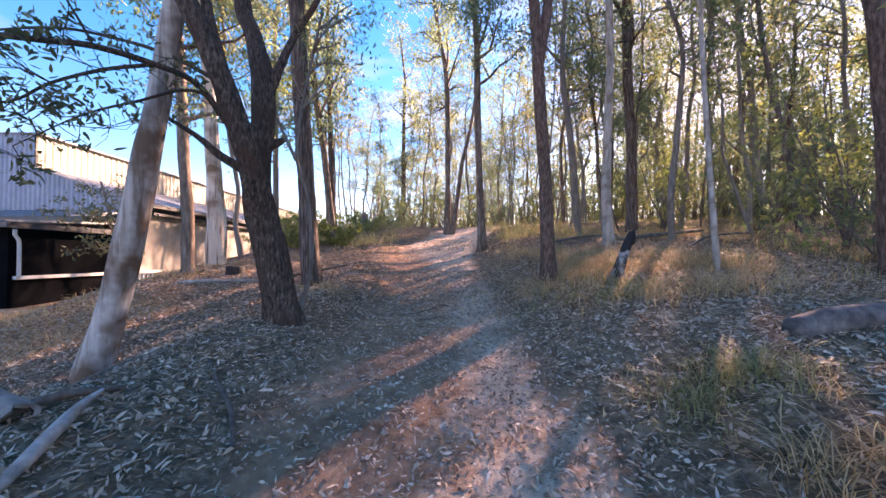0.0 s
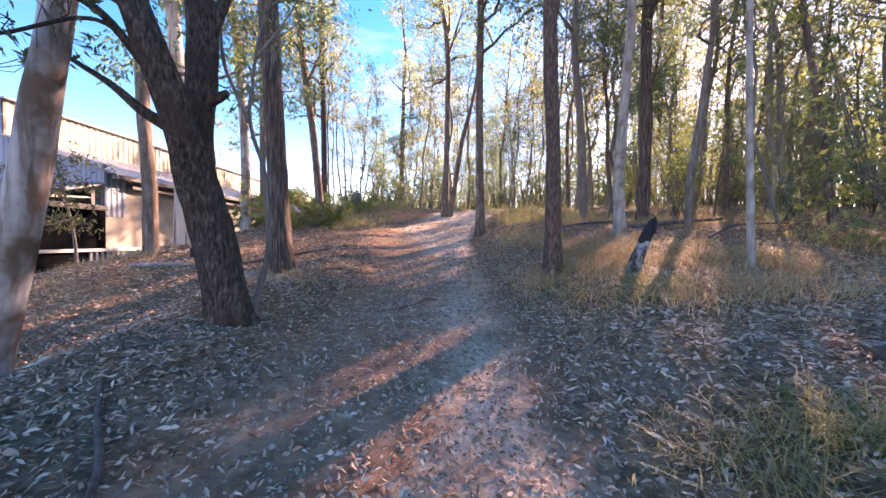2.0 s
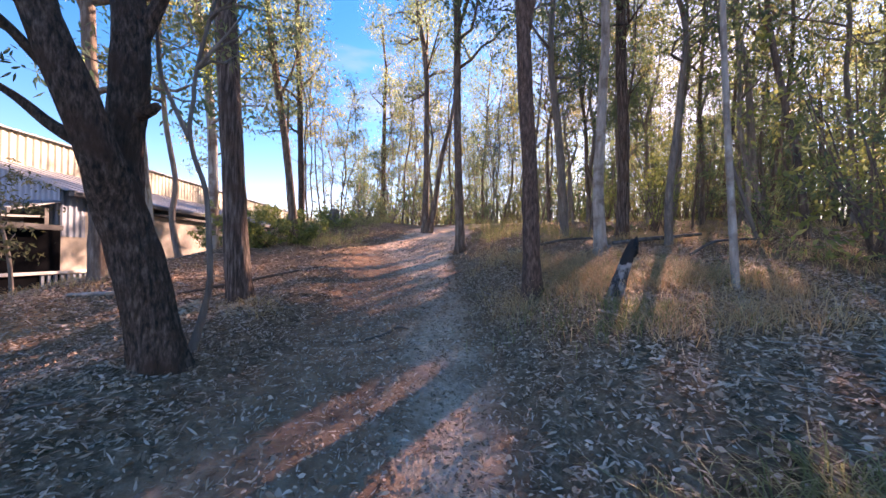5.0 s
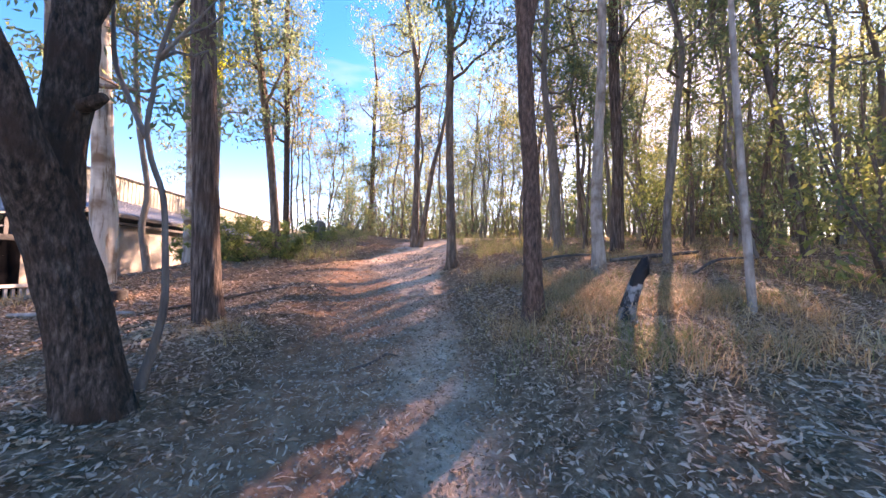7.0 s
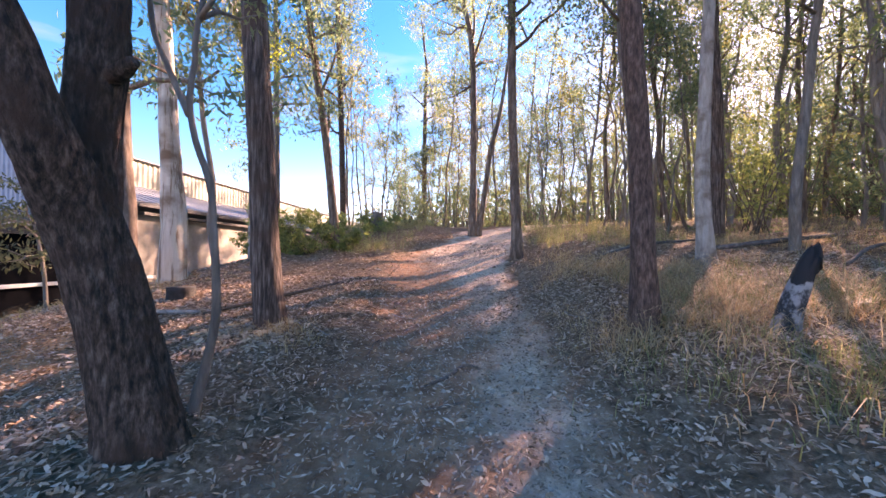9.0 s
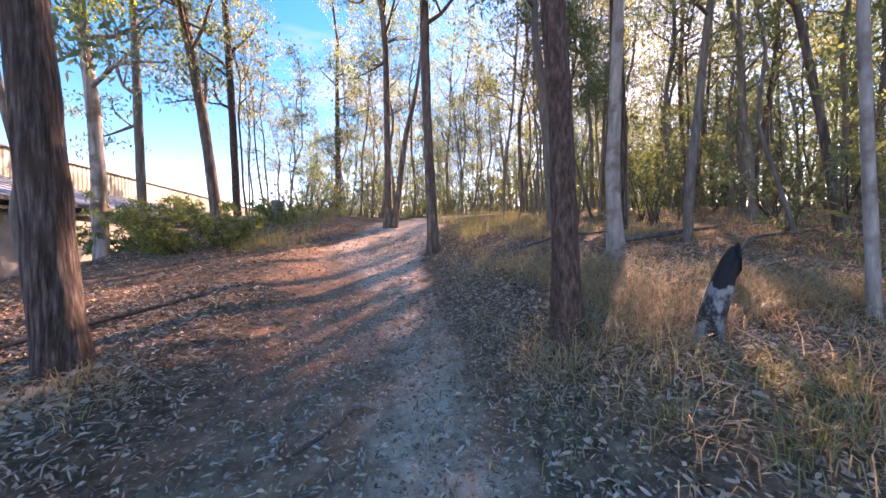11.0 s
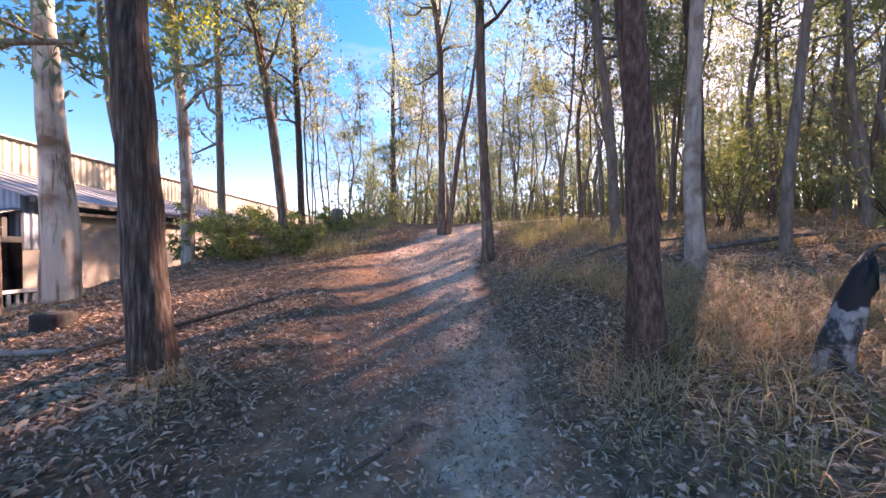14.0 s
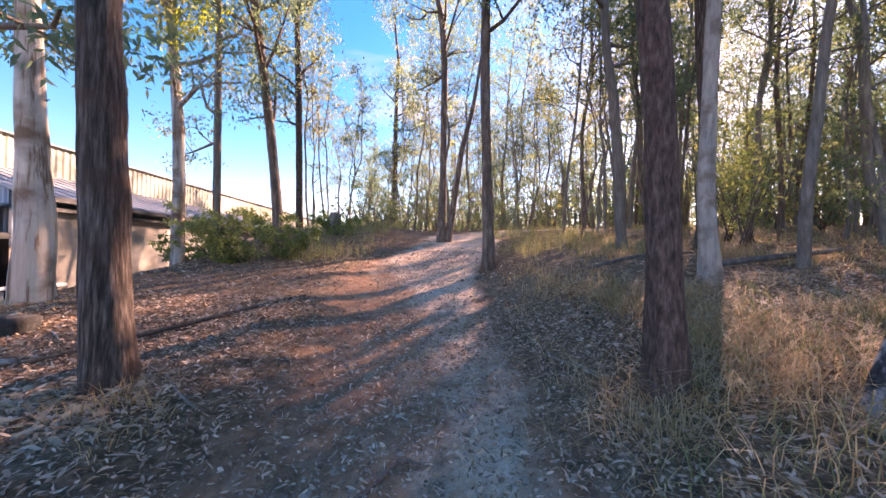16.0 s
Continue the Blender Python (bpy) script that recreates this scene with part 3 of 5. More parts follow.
# ---- trees along the track ----
tree("gum_tree", "leaning smooth grey-white gum tree with brown peeling bark", [(-3.82, 3.87, 0.30, 0.174), (-3.65, 3.87, 0.92, 0.142), (-3.45, 3.87, 1.79, 0.138), (-3.27, 3.87, 2.73, 0.128), (-3.11, 3.87, 3.62, 0.112), (-3.0, 3.87, 4.33, 0.106)],
     BARK_SMOOTH, LEAF_GUM, 1, height=15, start=0.42, rise=0.6, limbs=8, flare=0.25, sides=32, step=0.08, ridges=0.35, per=40)
tree("forked_tree", "dark rough-barked tree forking into two stems beside the track", [(-2.03, 4.5, 0.66, 0.225), (-2.12, 4.42, 1.46, 0.182), (-2.24, 4.31, 2.09, 0.178), (-2.22, 4.1, 2.5, 0.135), (-2.28, 3.95, 2.95, 0.125), (-2.42, 3.82, 3.5, 0.115), (-2.62, 3.7, 4.07, 0.105), (-2.95, 3.5, 4.9, 0.09)],
     BARK_DARK, LEAF_FORK, 2, height=8.0, start=0.5, limbs=11, length=1.9, per=72, spread=0.32, flare=0.5, sides=60, step=0.05, ridges=1.5, leaf_size=(0.085, 0.03),
     extra=([(-2.2, 4.38, 1.6, 0.09), (-2.28, 4.38, 2.15, 0.14), (-2.32, 4.41, 2.7, 0.148), (-2.27, 4.41, 3.3, 0.134), (-2.33, 4.46, 3.97, 0.12), (-2.47, 4.52, 4.48, 0.1), (-2.66, 4.6, 4.95, 0.09), (-2.7, 4.65, 6.2, 0.06), (-2.5, 4.7, 7.4, 0.025)],
            [(-2.28, 4.44, 3.5, 0.07), (-2.05, 4.55, 4.25, 0.048), (-1.86, 4.55, 4.62, 0.04), (-1.64, 4.55, 4.97, 0.034), (-1.4, 4.6, 5.8, 0.02)],
            [(-2.42, 3.88, 3.45, 0.08), (-2.55, 3.9, 3.95, 0.06), (-2.7, 3.9, 4.6, 0.05), (-2.9, 3.9, 5.9, 0.02)],
            [(-2.26, 4.42, 2.95, 0.06), (-2.06, 4.36, 3.0, 0.045), (-1.97, 4.34, 3.04, 0.03)],
            [(-2.35, 4.2, 2.6, 0.06), (-2.65, 4.15, 2.78, 0.042), (-2.9, 4.1, 3.0, 0.032), (-3.3, 4.05, 3.25, 0.015)]),
     boughs=([(-2.46, 3.96, 3.11, 0.055), (-2.58, 3.65, 3.39, 0.046), (-2.75, 3.31, 3.41, 0.040), (-2.96, 2.94, 3.36, 0.036), (-3.09, 2.62, 3.22, 0.033), (-3.25, 2.41, 3.16, 0.030), (-3.47, 2.15, 3.28, 0.026), (-3.63, 1.93, 3.27, 0.022), (-3.69, 1.78, 3.13, 0.018), (-3.82, 1.64, 2.91, 0.014), (-3.85, 1.57, 2.69, 0.010)],
            [(-2.75, 3.31, 3.41, 0.028), (-2.97, 3.05, 3.22, 0.024), (-3.17, 2.81, 2.98, 0.020), (-3.32, 2.66, 2.76, 0.015), (-3.56, 2.46, 2.67, 0.009)],
            [(-3.21, 2.43, 3.16, 0.022), (-3.47, 2.15, 3.08, 0.019), (-3.55, 1.99, 2.88, 0.017), (-3.67, 1.85, 2.79, 0.015), (-3.67, 1.80, 2.64, 0.013), (-3.54, 1.88, 2.47, 0.012), (-3.52, 1.89, 2.26, 0.010), (-3.57, 1.87, 2.17, 0.009), (-3.48, 1.92, 2.07, 0.006)],
            [(-3.67, 1.85, 2.79, 0.013), (-3.82, 1.70, 2.77, 0.011), (-3.84, 1.63, 2.72, 0.010), (-3.82, 1.64, 2.54, 0.009), (-3.79, 1.61, 2.38, 0.006)],
            [(-2.96, 2.94, 3.36, 0.018), (-3.03, 2.90, 3.53, 0.014), (-3.09, 2.80, 3.74, 0.011), (-3.11, 2.73, 3.95, 0.008)],
            [(-3.25, 2.41, 3.16, 0.012), (-3.37, 2.33, 3.32, 0.009), (-3.50, 2.19, 3.48, 0.006)],
            [(-3.17, 2.81, 2.98, 0.011), (-3.30, 2.73, 3.07, 0.008), (-3.37, 2.63, 3.15, 0.005)],
            [(-2.35, 3.91, 3.07, 0.030), (-2.65, 3.72, 3.35, 0.025), (-3.21, 3.61, 3.18, 0.020), (-3.61, 3.48, 2.99, 0.014), (-4.08, 3.31, 2.63, 0.008)],
            [(-2.45, 3.85, 3.5, 0.045), (-3.0, 3.85, 3.8, 0.033), (-3.6, 3.85, 4.0, 0.026), (-4.3, 3.8, 4.1, 0.02), (-5.2, 3.6, 3.9, 0.012)]),
     extra_tips=[(-3.51, 2.49, 2.44), (-3.72, 2.36, 2.53), (-3.44, 2.59, 2.41), (-3.21, 2.79, 2.73), (-3.34, 2.71, 2.80), (-3.06, 3.00, 3.23), (-3.66, 1.92, 3.08), (-3.88, 1.78, 3.45), (-3.51, 2.13, 3.36), (-3.37, 2.33, 3.43), (-3.93, 3.28, 2.92), (-4.57, 3.01, 2.48), (-3.83, 1.69, 3.34), (-3.62, 2.05, 3.49), (-3.61, 3.48, 2.99), (-3.63, 2.41, 2.46), (-3.21, 3.61, 3.28), (-4.4, 3.8, 4.0), (-5.0, 3.6, 3.8), (-5.3, 3.6, 4.1), (-3.3, 4.1, 3.4), (-3.1, 3.9, 4.1)])
tree("ironbark", "straight dark furrowed gum tree beside the track", [(-2.49, 6.7, 0.98, 0.193), (-2.57, 6.7, 2.17, 0.160), (-2.64, 6.7, 3.48, 0.156), (-2.73, 6.7, 4.91, 0.149), (-2.82, 6.7, 6.58, 0.141)],
     BARK_FURROW, LEAF_GUM, 3, height=16, start=0.42, rise=0.6, limbs=12, length=2.5, per=84, flare=0.3, sides=32, step=0.08)
tree("pale_gum", "tall cream gum tree with strips of peeling brown bark", [(-5.82, 9.0, 1.15, 0.256), (-5.80, 9.0, 2.47, 0.215), (-5.93, 9.0, 4.17, 0.171), (-6.04, 9.0, 5.88, 0.136), (-6.15, 9.0, 7.03, 0.127)],
     BARK_PALE, LEAF_GUM, 4, height=17, start=0.34, rise=0.6, limbs=12, ridges=0.5, flare=0.35, per=72, spread=0.42, leaf_size=(0.16, 0.05), sides=20, step=0.14)
tree("brown_gum", "slim brown-grey gum tree near the shed", [(-5.95, 8.2, 1.1, 0.153), (-5.96, 8.2, 2.41, 0.131), (-6.09, 8.2, 4.1, 0.122), (-6.18, 8.2, 5.79, 0.112), (-6.27, 8.2, 6.93, 0.102)],
     BARK_BROWN, LEAF_GUM, 5, height=12, start=0.34, rise=0.6, limbs=10, per=72, spread=0.42, leaf_size=(0.16, 0.05), sides=14, step=0.2)
tree("sapling", "thin crooked grey sapling with a forked top", [(-1.96, 4.8, 0.75, 0.047), (-1.84, 4.8, 1.21, 0.031), (-1.79, 4.8, 1.52, 0.028), (-1.81, 4.8, 2.01, 0.025), (-1.85, 4.8, 2.41, 0.023), (-1.96, 4.8, 2.72, 0.022), (-2.01, 4.8, 3.03, 0.022), (-1.97, 4.8, 3.32, 0.019), (-1.95, 4.8, 3.6, 0.017)],
     BARK_GREY, LEAF_GOLD, 6, height=4.6, start=0.6, limbs=6, length=0.9, per=16, spread=0.22, flare=0.5, sides=12, step=0.1, extra=([(-2.01, 4.8, 2.9, 0.026), (-2.2, 4.8, 3.31, 0.021), (-2.31, 4.8, 3.62, 0.02), (-2.35, 4.8, 4.2, 0.012)],), leaf_size=(0.09, 0.028))
tree("red_gum", "straight red-brown gum tree rising from dry grass", [(1.95, 6.45, 1.22, 0.152), (1.93, 6.45, 2.11, 0.123), (1.9, 6.45, 3.18, 0.115), (1.84, 6.45, 4.14, 0.113), (1.81, 6.45, 4.78, 0.113)],
     BARK_RED, LEAF_GUM, 7, height=14, start=0.45, limbs=12, length=2.6, per=72, sides=20, step=0.12, extra=([(1.82, 6.45, 5.2, 0.10), (2.0, 6.5, 6.3, 0.09), (2.1, 6.5, 8.0, 0.06), (2.3, 6.6, 10, 0.03)],))
tree("white_gum", "slim white-barked gum tree on the bank", [(4.33, 9.1, 1.9, 0.144), (4.28, 9.1, 3.17, 0.120), (4.33, 9.1, 4.52, 0.106), (4.4, 9.1, 5.98, 0.098), (4.44, 9.1, 6.61, 0.096)],
     BARK_WHITE, LEAF_GUM, 8, height=15, start=0.45, limbs=12, length=2.6, per=72, ridges=0.4, sides=18, step=0.15)
tree("stringybark", "dark brown gum tree behind the white one", [(6.6, 12.2, 2.5, 0.2), (6.65, 12.2, 5.3, 0.165), (6.55, 12.2, 8.2, 0.155), (6.55, 12.2, 10.5, 0.145)],
     BARK_FURROW, LEAF_GUM, 9, height=17, start=0.38, limbs=15, length=2.8, per=72, sides=14, step=0.25)
tree("track_gum", "slim dark gum tree at the edge of the track", [(1.4, 12.4, 2.08, 0.17), (1.33, 12.4, 4.33, 0.128), (1.27, 12.4, 6.75, 0.12), (1.26, 12.4, 9.19, 0.113)],
     BARK_BROWN, LEAF_GUM, 10, height=16, start=0.36, limbs=16, length=2.5, per=72, spread=0.42, leaf_size=(0.16, 0.05), sides=14, step=0.25)
tree("crest_gum", "gum tree with two stems at the crest of the track", [(0.21, 16.6, 2.65, 0.18), (0.27, 16.6, 5.38, 0.126), (0.23, 16.6, 10.0, 0.115), (-0.14, 16.6, 12.34, 0.092)],
     BARK_BROWN, LEAF_GUM, 11, height=15, start=0.4, limbs=17, length=2.5, per=72, spread=0.42, leaf_size=(0.16, 0.05), sides=12, step=0.3, extra=([(0.45, 16.6, 2.6, 0.14), (0.73, 16.6, 4.45, 0.114), (0.95, 16.6, 6.05, 0.103), (1.34, 16.6, 7.65, 0.08), (1.7, 16.6, 10, 0.04)],))
tree("leaning_gum", "slim gum tree leaning over the bushes", [(-4.21, 13.5, 2.1, 0.15), (-4.54, 13.5, 5.29, 0.126), (-4.88, 13.5, 7.67, 0.119), (-5.11, 13.5, 9.27, 0.111)],
     BARK_BROWN, LEAF_GUM, 12, height=13, start=0.3, rise=0.6, limbs=11, per=72, spread=0.42, leaf_size=(0.16, 0.05), sides=12, step=0.3)
tree("tall_gum", "tall slim dark gum tree on the grassy bank", [(-6.07, 19.4, 2.3, 0.17), (-6.23, 19.4, 8.49, 0.139), (-6.43, 19.4, 13.64, 0.118)],
     BARK_DARK, LEAF_GUM, 13, height=19, start=0.3, rise=0.6, limbs=15, per=72, spread=0.42, leaf_size=(0.16, 0.05), sides=12, step=0.35)
tree("far_gum", "slim gum tree by the far bend of the track", [(-3.45, 31.0, 3.7, 0.22), (-3.43, 31.0, 11.1, 0.177), (-3.36, 31.0, 15.57, 0.13)],
     BARK_DARK, LEAF_GUM, 14, height=18, start=0.25, limbs=14, sides=10, step=0.5, leaf_size=(0.2, 0.05))
tree("pink_gum", "pinkish-grey gum tree in front of the concrete wall", [(-6.6, 12.9, 1.5, 0.168), (-6.65, 12.9, 4.9, 0.136), (-6.85, 12.9, 7.3, 0.128), (-7.0, 12.9, 8.6, 0.120)],
     BARK_SMOOTH, LEAF_GUM, 15, height=16, start=0.3, rise=0.6, limbs=12, per=72, spread=0.42, leaf_size=(0.16, 0.05), sides=14, step=0.25)
lime_root = bpy.data.objects["pink_gum"]
lime_rng = np.random.default_rng(88)
lv, lf = tube([(-0.15, 0.0, 4.6, 0.045), (0.2, -0.6, 5.2, 0.03), (0.7, -1.3, 5.75, 0.02), (1.3, -1.6, 5.8, 0.008)], 7, 0.2, 0.08)
mesh_from("limb", lv, lf, BARK_SMOOTH, lime_root)
leaf_mesh("lime_spray", clump_points([(0.3 + 0.17 * i, -1.0 - 0.09 * i, 5.75 - 0.05 * (i % 4)) for i in range(9)], 72, 0.3, lime_rng), 0.13, 0.042, 0.7, LEAF_LIME, lime_root, lime_rng)["kind"] = "stuff"
tree("straight_gum", "straight slim grey gum tree by the bushes", [(-7.6, 16.0, 1.6, 0.136), (-7.65, 16.0, 6.6, 0.120), (-7.7, 16.0, 10.4, 0.104)],
     BARK_GREY, LEAF_GOLD, 16, height=16, start=0.3, rise=0.6, limbs=12, per=72, spread=0.42, leaf_size=(0.16, 0.05), sides=12, step=0.3)
tree("crooked_gum", "crooked thin gum tree beside the concrete wall", [(-5.98, 10.5, 1.4, 0.094), (-6.2, 10.5, 2.6, 0.072), (-6.13, 10.5, 3.56, 0.061), (-6.38, 10.5, 4.94, 0.060), (-6.49, 10.5, 5.91, 0.052), (-6.58, 10.5, 6.75, 0.046)],
     BARK_GREY, LEAF_GOLD, 17, height=9, start=0.5, limbs=10, length=1.4, per=72, spread=0.42, leaf_size=(0.16, 0.05), sides=12, step=0.18)
tree("young_gum", "thin pale young gum tree on the bank", [(4.55, 5.8, 1.3, 0.052), (4.46, 5.8, 3.01, 0.043), (4.39, 5.8, 4.63, 0.037), (4.37, 5.8, 5.89, 0.032)],
     BARK_WHITE, LEAF_GUM, 18, height=8, start=0.55, limbs=7, length=1.3, per=30, sides=12, step=0.15)
tree("bank_gum", "red-brown gum tree on the upper bank", [(5.9, 4.6, 1.2, 0.124), (5.75, 4.5, 2.97, 0.095), (5.7, 4.5, 4.01, 0.085), (5.62, 4.5, 4.91, 0.078)],
     BARK_RED, LEAF_GUM, 19, height=13, start=0.4, limbs=12, length=2.4, per=72, sides=14, step=0.2)
tree("thin_gum", "thin grey gum tree with a bent stem", [(5.2, 13.4, 2.5, 0.15), (4.81, 13.0, 5.9, 0.127), (4.53, 13.0, 8.48, 0.106), (4.67, 13.0, 11.29, 0.085)],
     BARK_GREY, LEAF_GUM, 20, height=14, start=0.36, limbs=15, length=2.5, per=72, spread=0.42, leaf_size=(0.16, 0.05), sides=10, step=0.3)


# ---- the forest behind ----
def forest_kinds():
    kinds = []
    for k in range(9):
        rng = np.random.default_rng(100 + k)
        h = rng.uniform(9.5, 14.5)
        r = rng.uniform(0.05, 0.115)
        x, y, pts = 0.0, 0.0, []
        for i in range(6):
            pts.append((x, y, h * 0.7 * i / 5, r * (1 - 0.09 * i)))
            x, y = x + rng.normal() * 0.16, y + rng.normal() * 0.16
        kinds.append(tree("forest_gum", ("slim grey gum tree among the forest", "slim brown gum tree among the forest", "slim pale gum tree among the forest")[k % 3], pts, (BARK_GREY, BARK_BROWN, BARK_GREY)[k % 3], LEAF_GOLD if k % 4 == 2 else LEAF_GUM, 200 + k, height=h,
                          start=0.24 + 0.11 * (k % 3), limbs=14, length=2.2, rise=0.65, per=30, spread=0.5, leaf_size=(0.18, 0.052), sides=8, step=0.5, ridges=0, flare=0.2, group="forest trees"))
    return kinds


KINDS = forest_kinds()
rngf = np.random.default_rng(5)
placed = [(4.3, 9.1), (6.6, 12.2), (1.95, 6.45), (5.2, 13.4), (4.5, 5.8), (5.9, 4.6)]


def try_place(x, y, gap):
    if any((x - a) ** 2 + (y - b) ** 2 < gap * gap for a, b in placed):
        return False
    if abs(x - path_centre(y)) < (2.3 if y < 18 else 1.7):
        return False
    for ax, ay, w, share in ((-10.0, 1.7, 1.6, -1.0), (3.2, 6.4, 0.8, 0.0), (0.9, 12.0, 0.5, 0.2)):
        along = (x - ax) * math.sin(radians(SUN_AZ)) + (y - ay) * math.cos(radians(SUN_AZ))
        across = (x - ax) * math.cos(radians(SUN_AZ)) - (y - ay) * math.sin(radians(SUN_AZ))
        if 6 < along < 36 and abs(across) < w and gap > 1.2 and noise.noise(Vector((x * 0.7, y * 0.7, 9.0))) > share:
            return False
    placed.append((x, y))
    return True


used = 0


def plant(x, y, tall=1.0):
    global used
    k = KINDS[used % len(KINDS)]
    s = tall * rngf.uniform(0.8, 1.2)
    m = pose(x, y, ground_z(x, y) - 0.05, 0, 0, rngf.uniform(0, 360)) @ Matrix.Diagonal((s, s, s * rngf.uniform(0.9, 1.1), 1))
    if used < len(KINDS):
        k.matrix_basis = m
    else:
        copy_thing(k, m)
    used += 1


for _ in range(700):
    x, y = rngf.uniform(4.2, 19), rngf.uniform(10.5, 36)
    if used < 30 and try_place(x, y, 2.1):
        plant(x, y, 1.05)
for _ in range(900):
    x, y = rngf.uniform(5.5, 40), rngf.uniform(1.0, 50)
    if x < 7 and y < 9:
        continue
    if used < 125 and try_place(x, y, 1.3 + 0.035 * math.hypot(x, y)):
        plant(x, y)
for _ in range(300):
    x, y = rngf.uniform(-16, 14), rngf.uniform(20, 75)
    if x < -8 and y < 46:
        continue
    if used < 160 and try_place(x, y, 2.4):
        plant(x, y, 0.95)

# ---- thin young stems between the trees ----
def pole_kinds():
    kinds = []
    for k in range(5):
        rng = np.random.default_rng(150 + k)
        h, r = rng.uniform(6, 9.5), rng.uniform(0.03, 0.06)
        x, y, pts = 0.0, 0.0, []
        for i in range(6):
            pts.append((x, y, h * 0.75 * i / 5, r * (1 - 0.1 * i)))
            x, y = x + rng.normal() * 0.16, y + rng.normal() * 0.16
        kinds.append(tree("slender_tree", ("thin grey young gum tree in the forest", "thin dark young gum tree in the forest")[k % 2], pts, (BARK_GREY, BARK_BROWN)[k % 2], (LEAF_GUM, LEAF_GOLD)[k % 2], 260 + k, height=h,
                          start=0.5, limbs=7, length=1.1, rise=0.8, per=13, spread=0.3, leaf_size=(0.17, 0.05), sides=6, step=0.6, ridges=0, flare=0.1, group="young forest trees"))
    return kinds


POLES = pole_kinds()
stems = 0
for _ in range(2500):
    x, y = rngf.uniform(5.0, 40), rngf.uniform(2.0, 55)
    if rngf.uniform() < 0.25:
        x, y = rngf.uniform(-7, 6), rngf.uniform(20, 50)
    if x < 7.5 and y < 11 or stems >= 210 or not try_place(x, y, 0.8):
        continue
    s = rngf.uniform(0.8, 1.25)
    m = pose(x, y, ground_z(x, y) - 0.05, rngf.normal() * 3, rngf.normal() * 3, rngf.uniform(0, 360)) @ Matrix.Scale(s, 4)
    if stems < len(POLES):
        POLES[stems].matrix_basis = m
    else:
        copy_thing(POLES[stems % len(POLES)], m)
    stems += 1


# ---- woodland in the distance ----
def distant_wood():
    rng = np.random.default_rng(15)
    pts, tubes = [], []
    for _ in range(760):
        az = radians(rng.uniform(-32, 112))
        d = rng.uniform(38, 75)
        x, y = math.sin(az) * d, math.cos(az) * d
        if x < -9:
            y = max(y, 62)
        g = base_height(x, y)
        h = rng.uniform(7, 15) * (0.42 if az < 0.3 else 1.0)
        tubes.append(tube([(x, y, g - 0.5, 0.16), (x + rng.normal() * 0.4, y, g + h * 0.5, 0.11), (x + rng.normal() * 0.8, y, g + h * 0.9, 0.05)], 5, 3.0, 0))
        for _ in range(7):
            c = np.array((x, y, g + h * rng.uniform(0.12, 1.0))) + rng.normal(size=3) * np.array((1.3, 1.3, 0.5))
            pts.append(c + rng.normal(size=(8 if az < 0.25 else 13, 3)) * np.array((0.7, 0.7, 0.5)))
    v, f = join_tubes(tubes)
    a = tagged(mesh_from("distant_trunks", v, f, BARK_GREY, None), "distant grey trunks of the woodland", "woodland", kind="stuff")
    b = leaf_mesh("distant_foliage", np.concatenate(pts), 0.6, 0.22, 0.4, LEAF_GUM, None, rng)
    tagged(b, "distant grey-green foliage of the woodland", "woodland", kind="stuff")


distant_wood()


# ---- bushes ----
def bush(name, label, x, y, h, spread, leaf, seed, stems=7, per=30, leaf_size=(0.09, 0.03), group="bushes"):
    rng = np.random.default_rng(seed)
    root = thing(name, label, "bush", group, pose(x, y, ground_z(x, y) - 0.03))
    lim, tips = [], []
    for k in range(stems):
        az = rng.uniform(0, 6.283)
        p, r = np.array((rng.normal() * 0.05, rng.normal() * 0.05, 0.0)), 0.012 * h ** 0.5
        pts = []
        for s in range(5):
            pts.append((*p, r * (1 - 0.17 * s)))
            p = p + np.array((math.cos(az) * spread / 4 * rng.uniform(0.4, 1.2), math.sin(az) * spread / 4 * rng.uniform(0.4, 1.2), h / 4 * rng.uniform(0.7, 1.1)))
            az += rng.normal() * 0.4
            if s >= 0:
                tips.append(p + rng.normal(size=3) * 0.12 * h)
        lim.append(pts)
    v, f = join_tubes([tube(p, 5, 0.3) for p in lim])
    tagged(mesh_from("stem", v, f, TWIG, root), kind="stuff")
    leaf_mesh("foliage", clump_points(tips, per, 0.11 * h, rng), leaf_size[0], leaf_size[1], 0.1, leaf, root, rng)["kind"] = "stuff"
    return root


for i, (x, y, h, sp) in enumerate([(-4.7, 12.4, 0.9, 1.0), (-5.6, 12.8, 1.05, 0.9), (-3.9, 13.2, 0.6, 0.7), (-6.9, 13.6, 0.6, 0.8), (-5.2, 15.2, 0.6, 0.9), (-3.6, 16.8, 0.6, 0.9), (-6.3, 17.5, 0.6, 0.9)]):
    bush("bush", "leafy green wattle bush beside the track", x, y, h, sp, LEAF_BUSH, 300 + i, stems=10, per=40, leaf_size=(0.11, 0.038))
tree("small_tree", "small leafy sapling in front of the dark mesh wall", [(-7.6, 8.3, 0.75, 0.035), (-7.65, 8.3, 1.5, 0.03), (-7.8, 8.3, 2.2, 0.025)], BARK_GREY, LEAF_FORK, 41, height=2.7, start=0.45, limbs=9, length=0.8, rise=0.2, per=16, spread=0.2, sides=8, step=0.2, leaf_size=(0.12, 0.035), group="saplings")
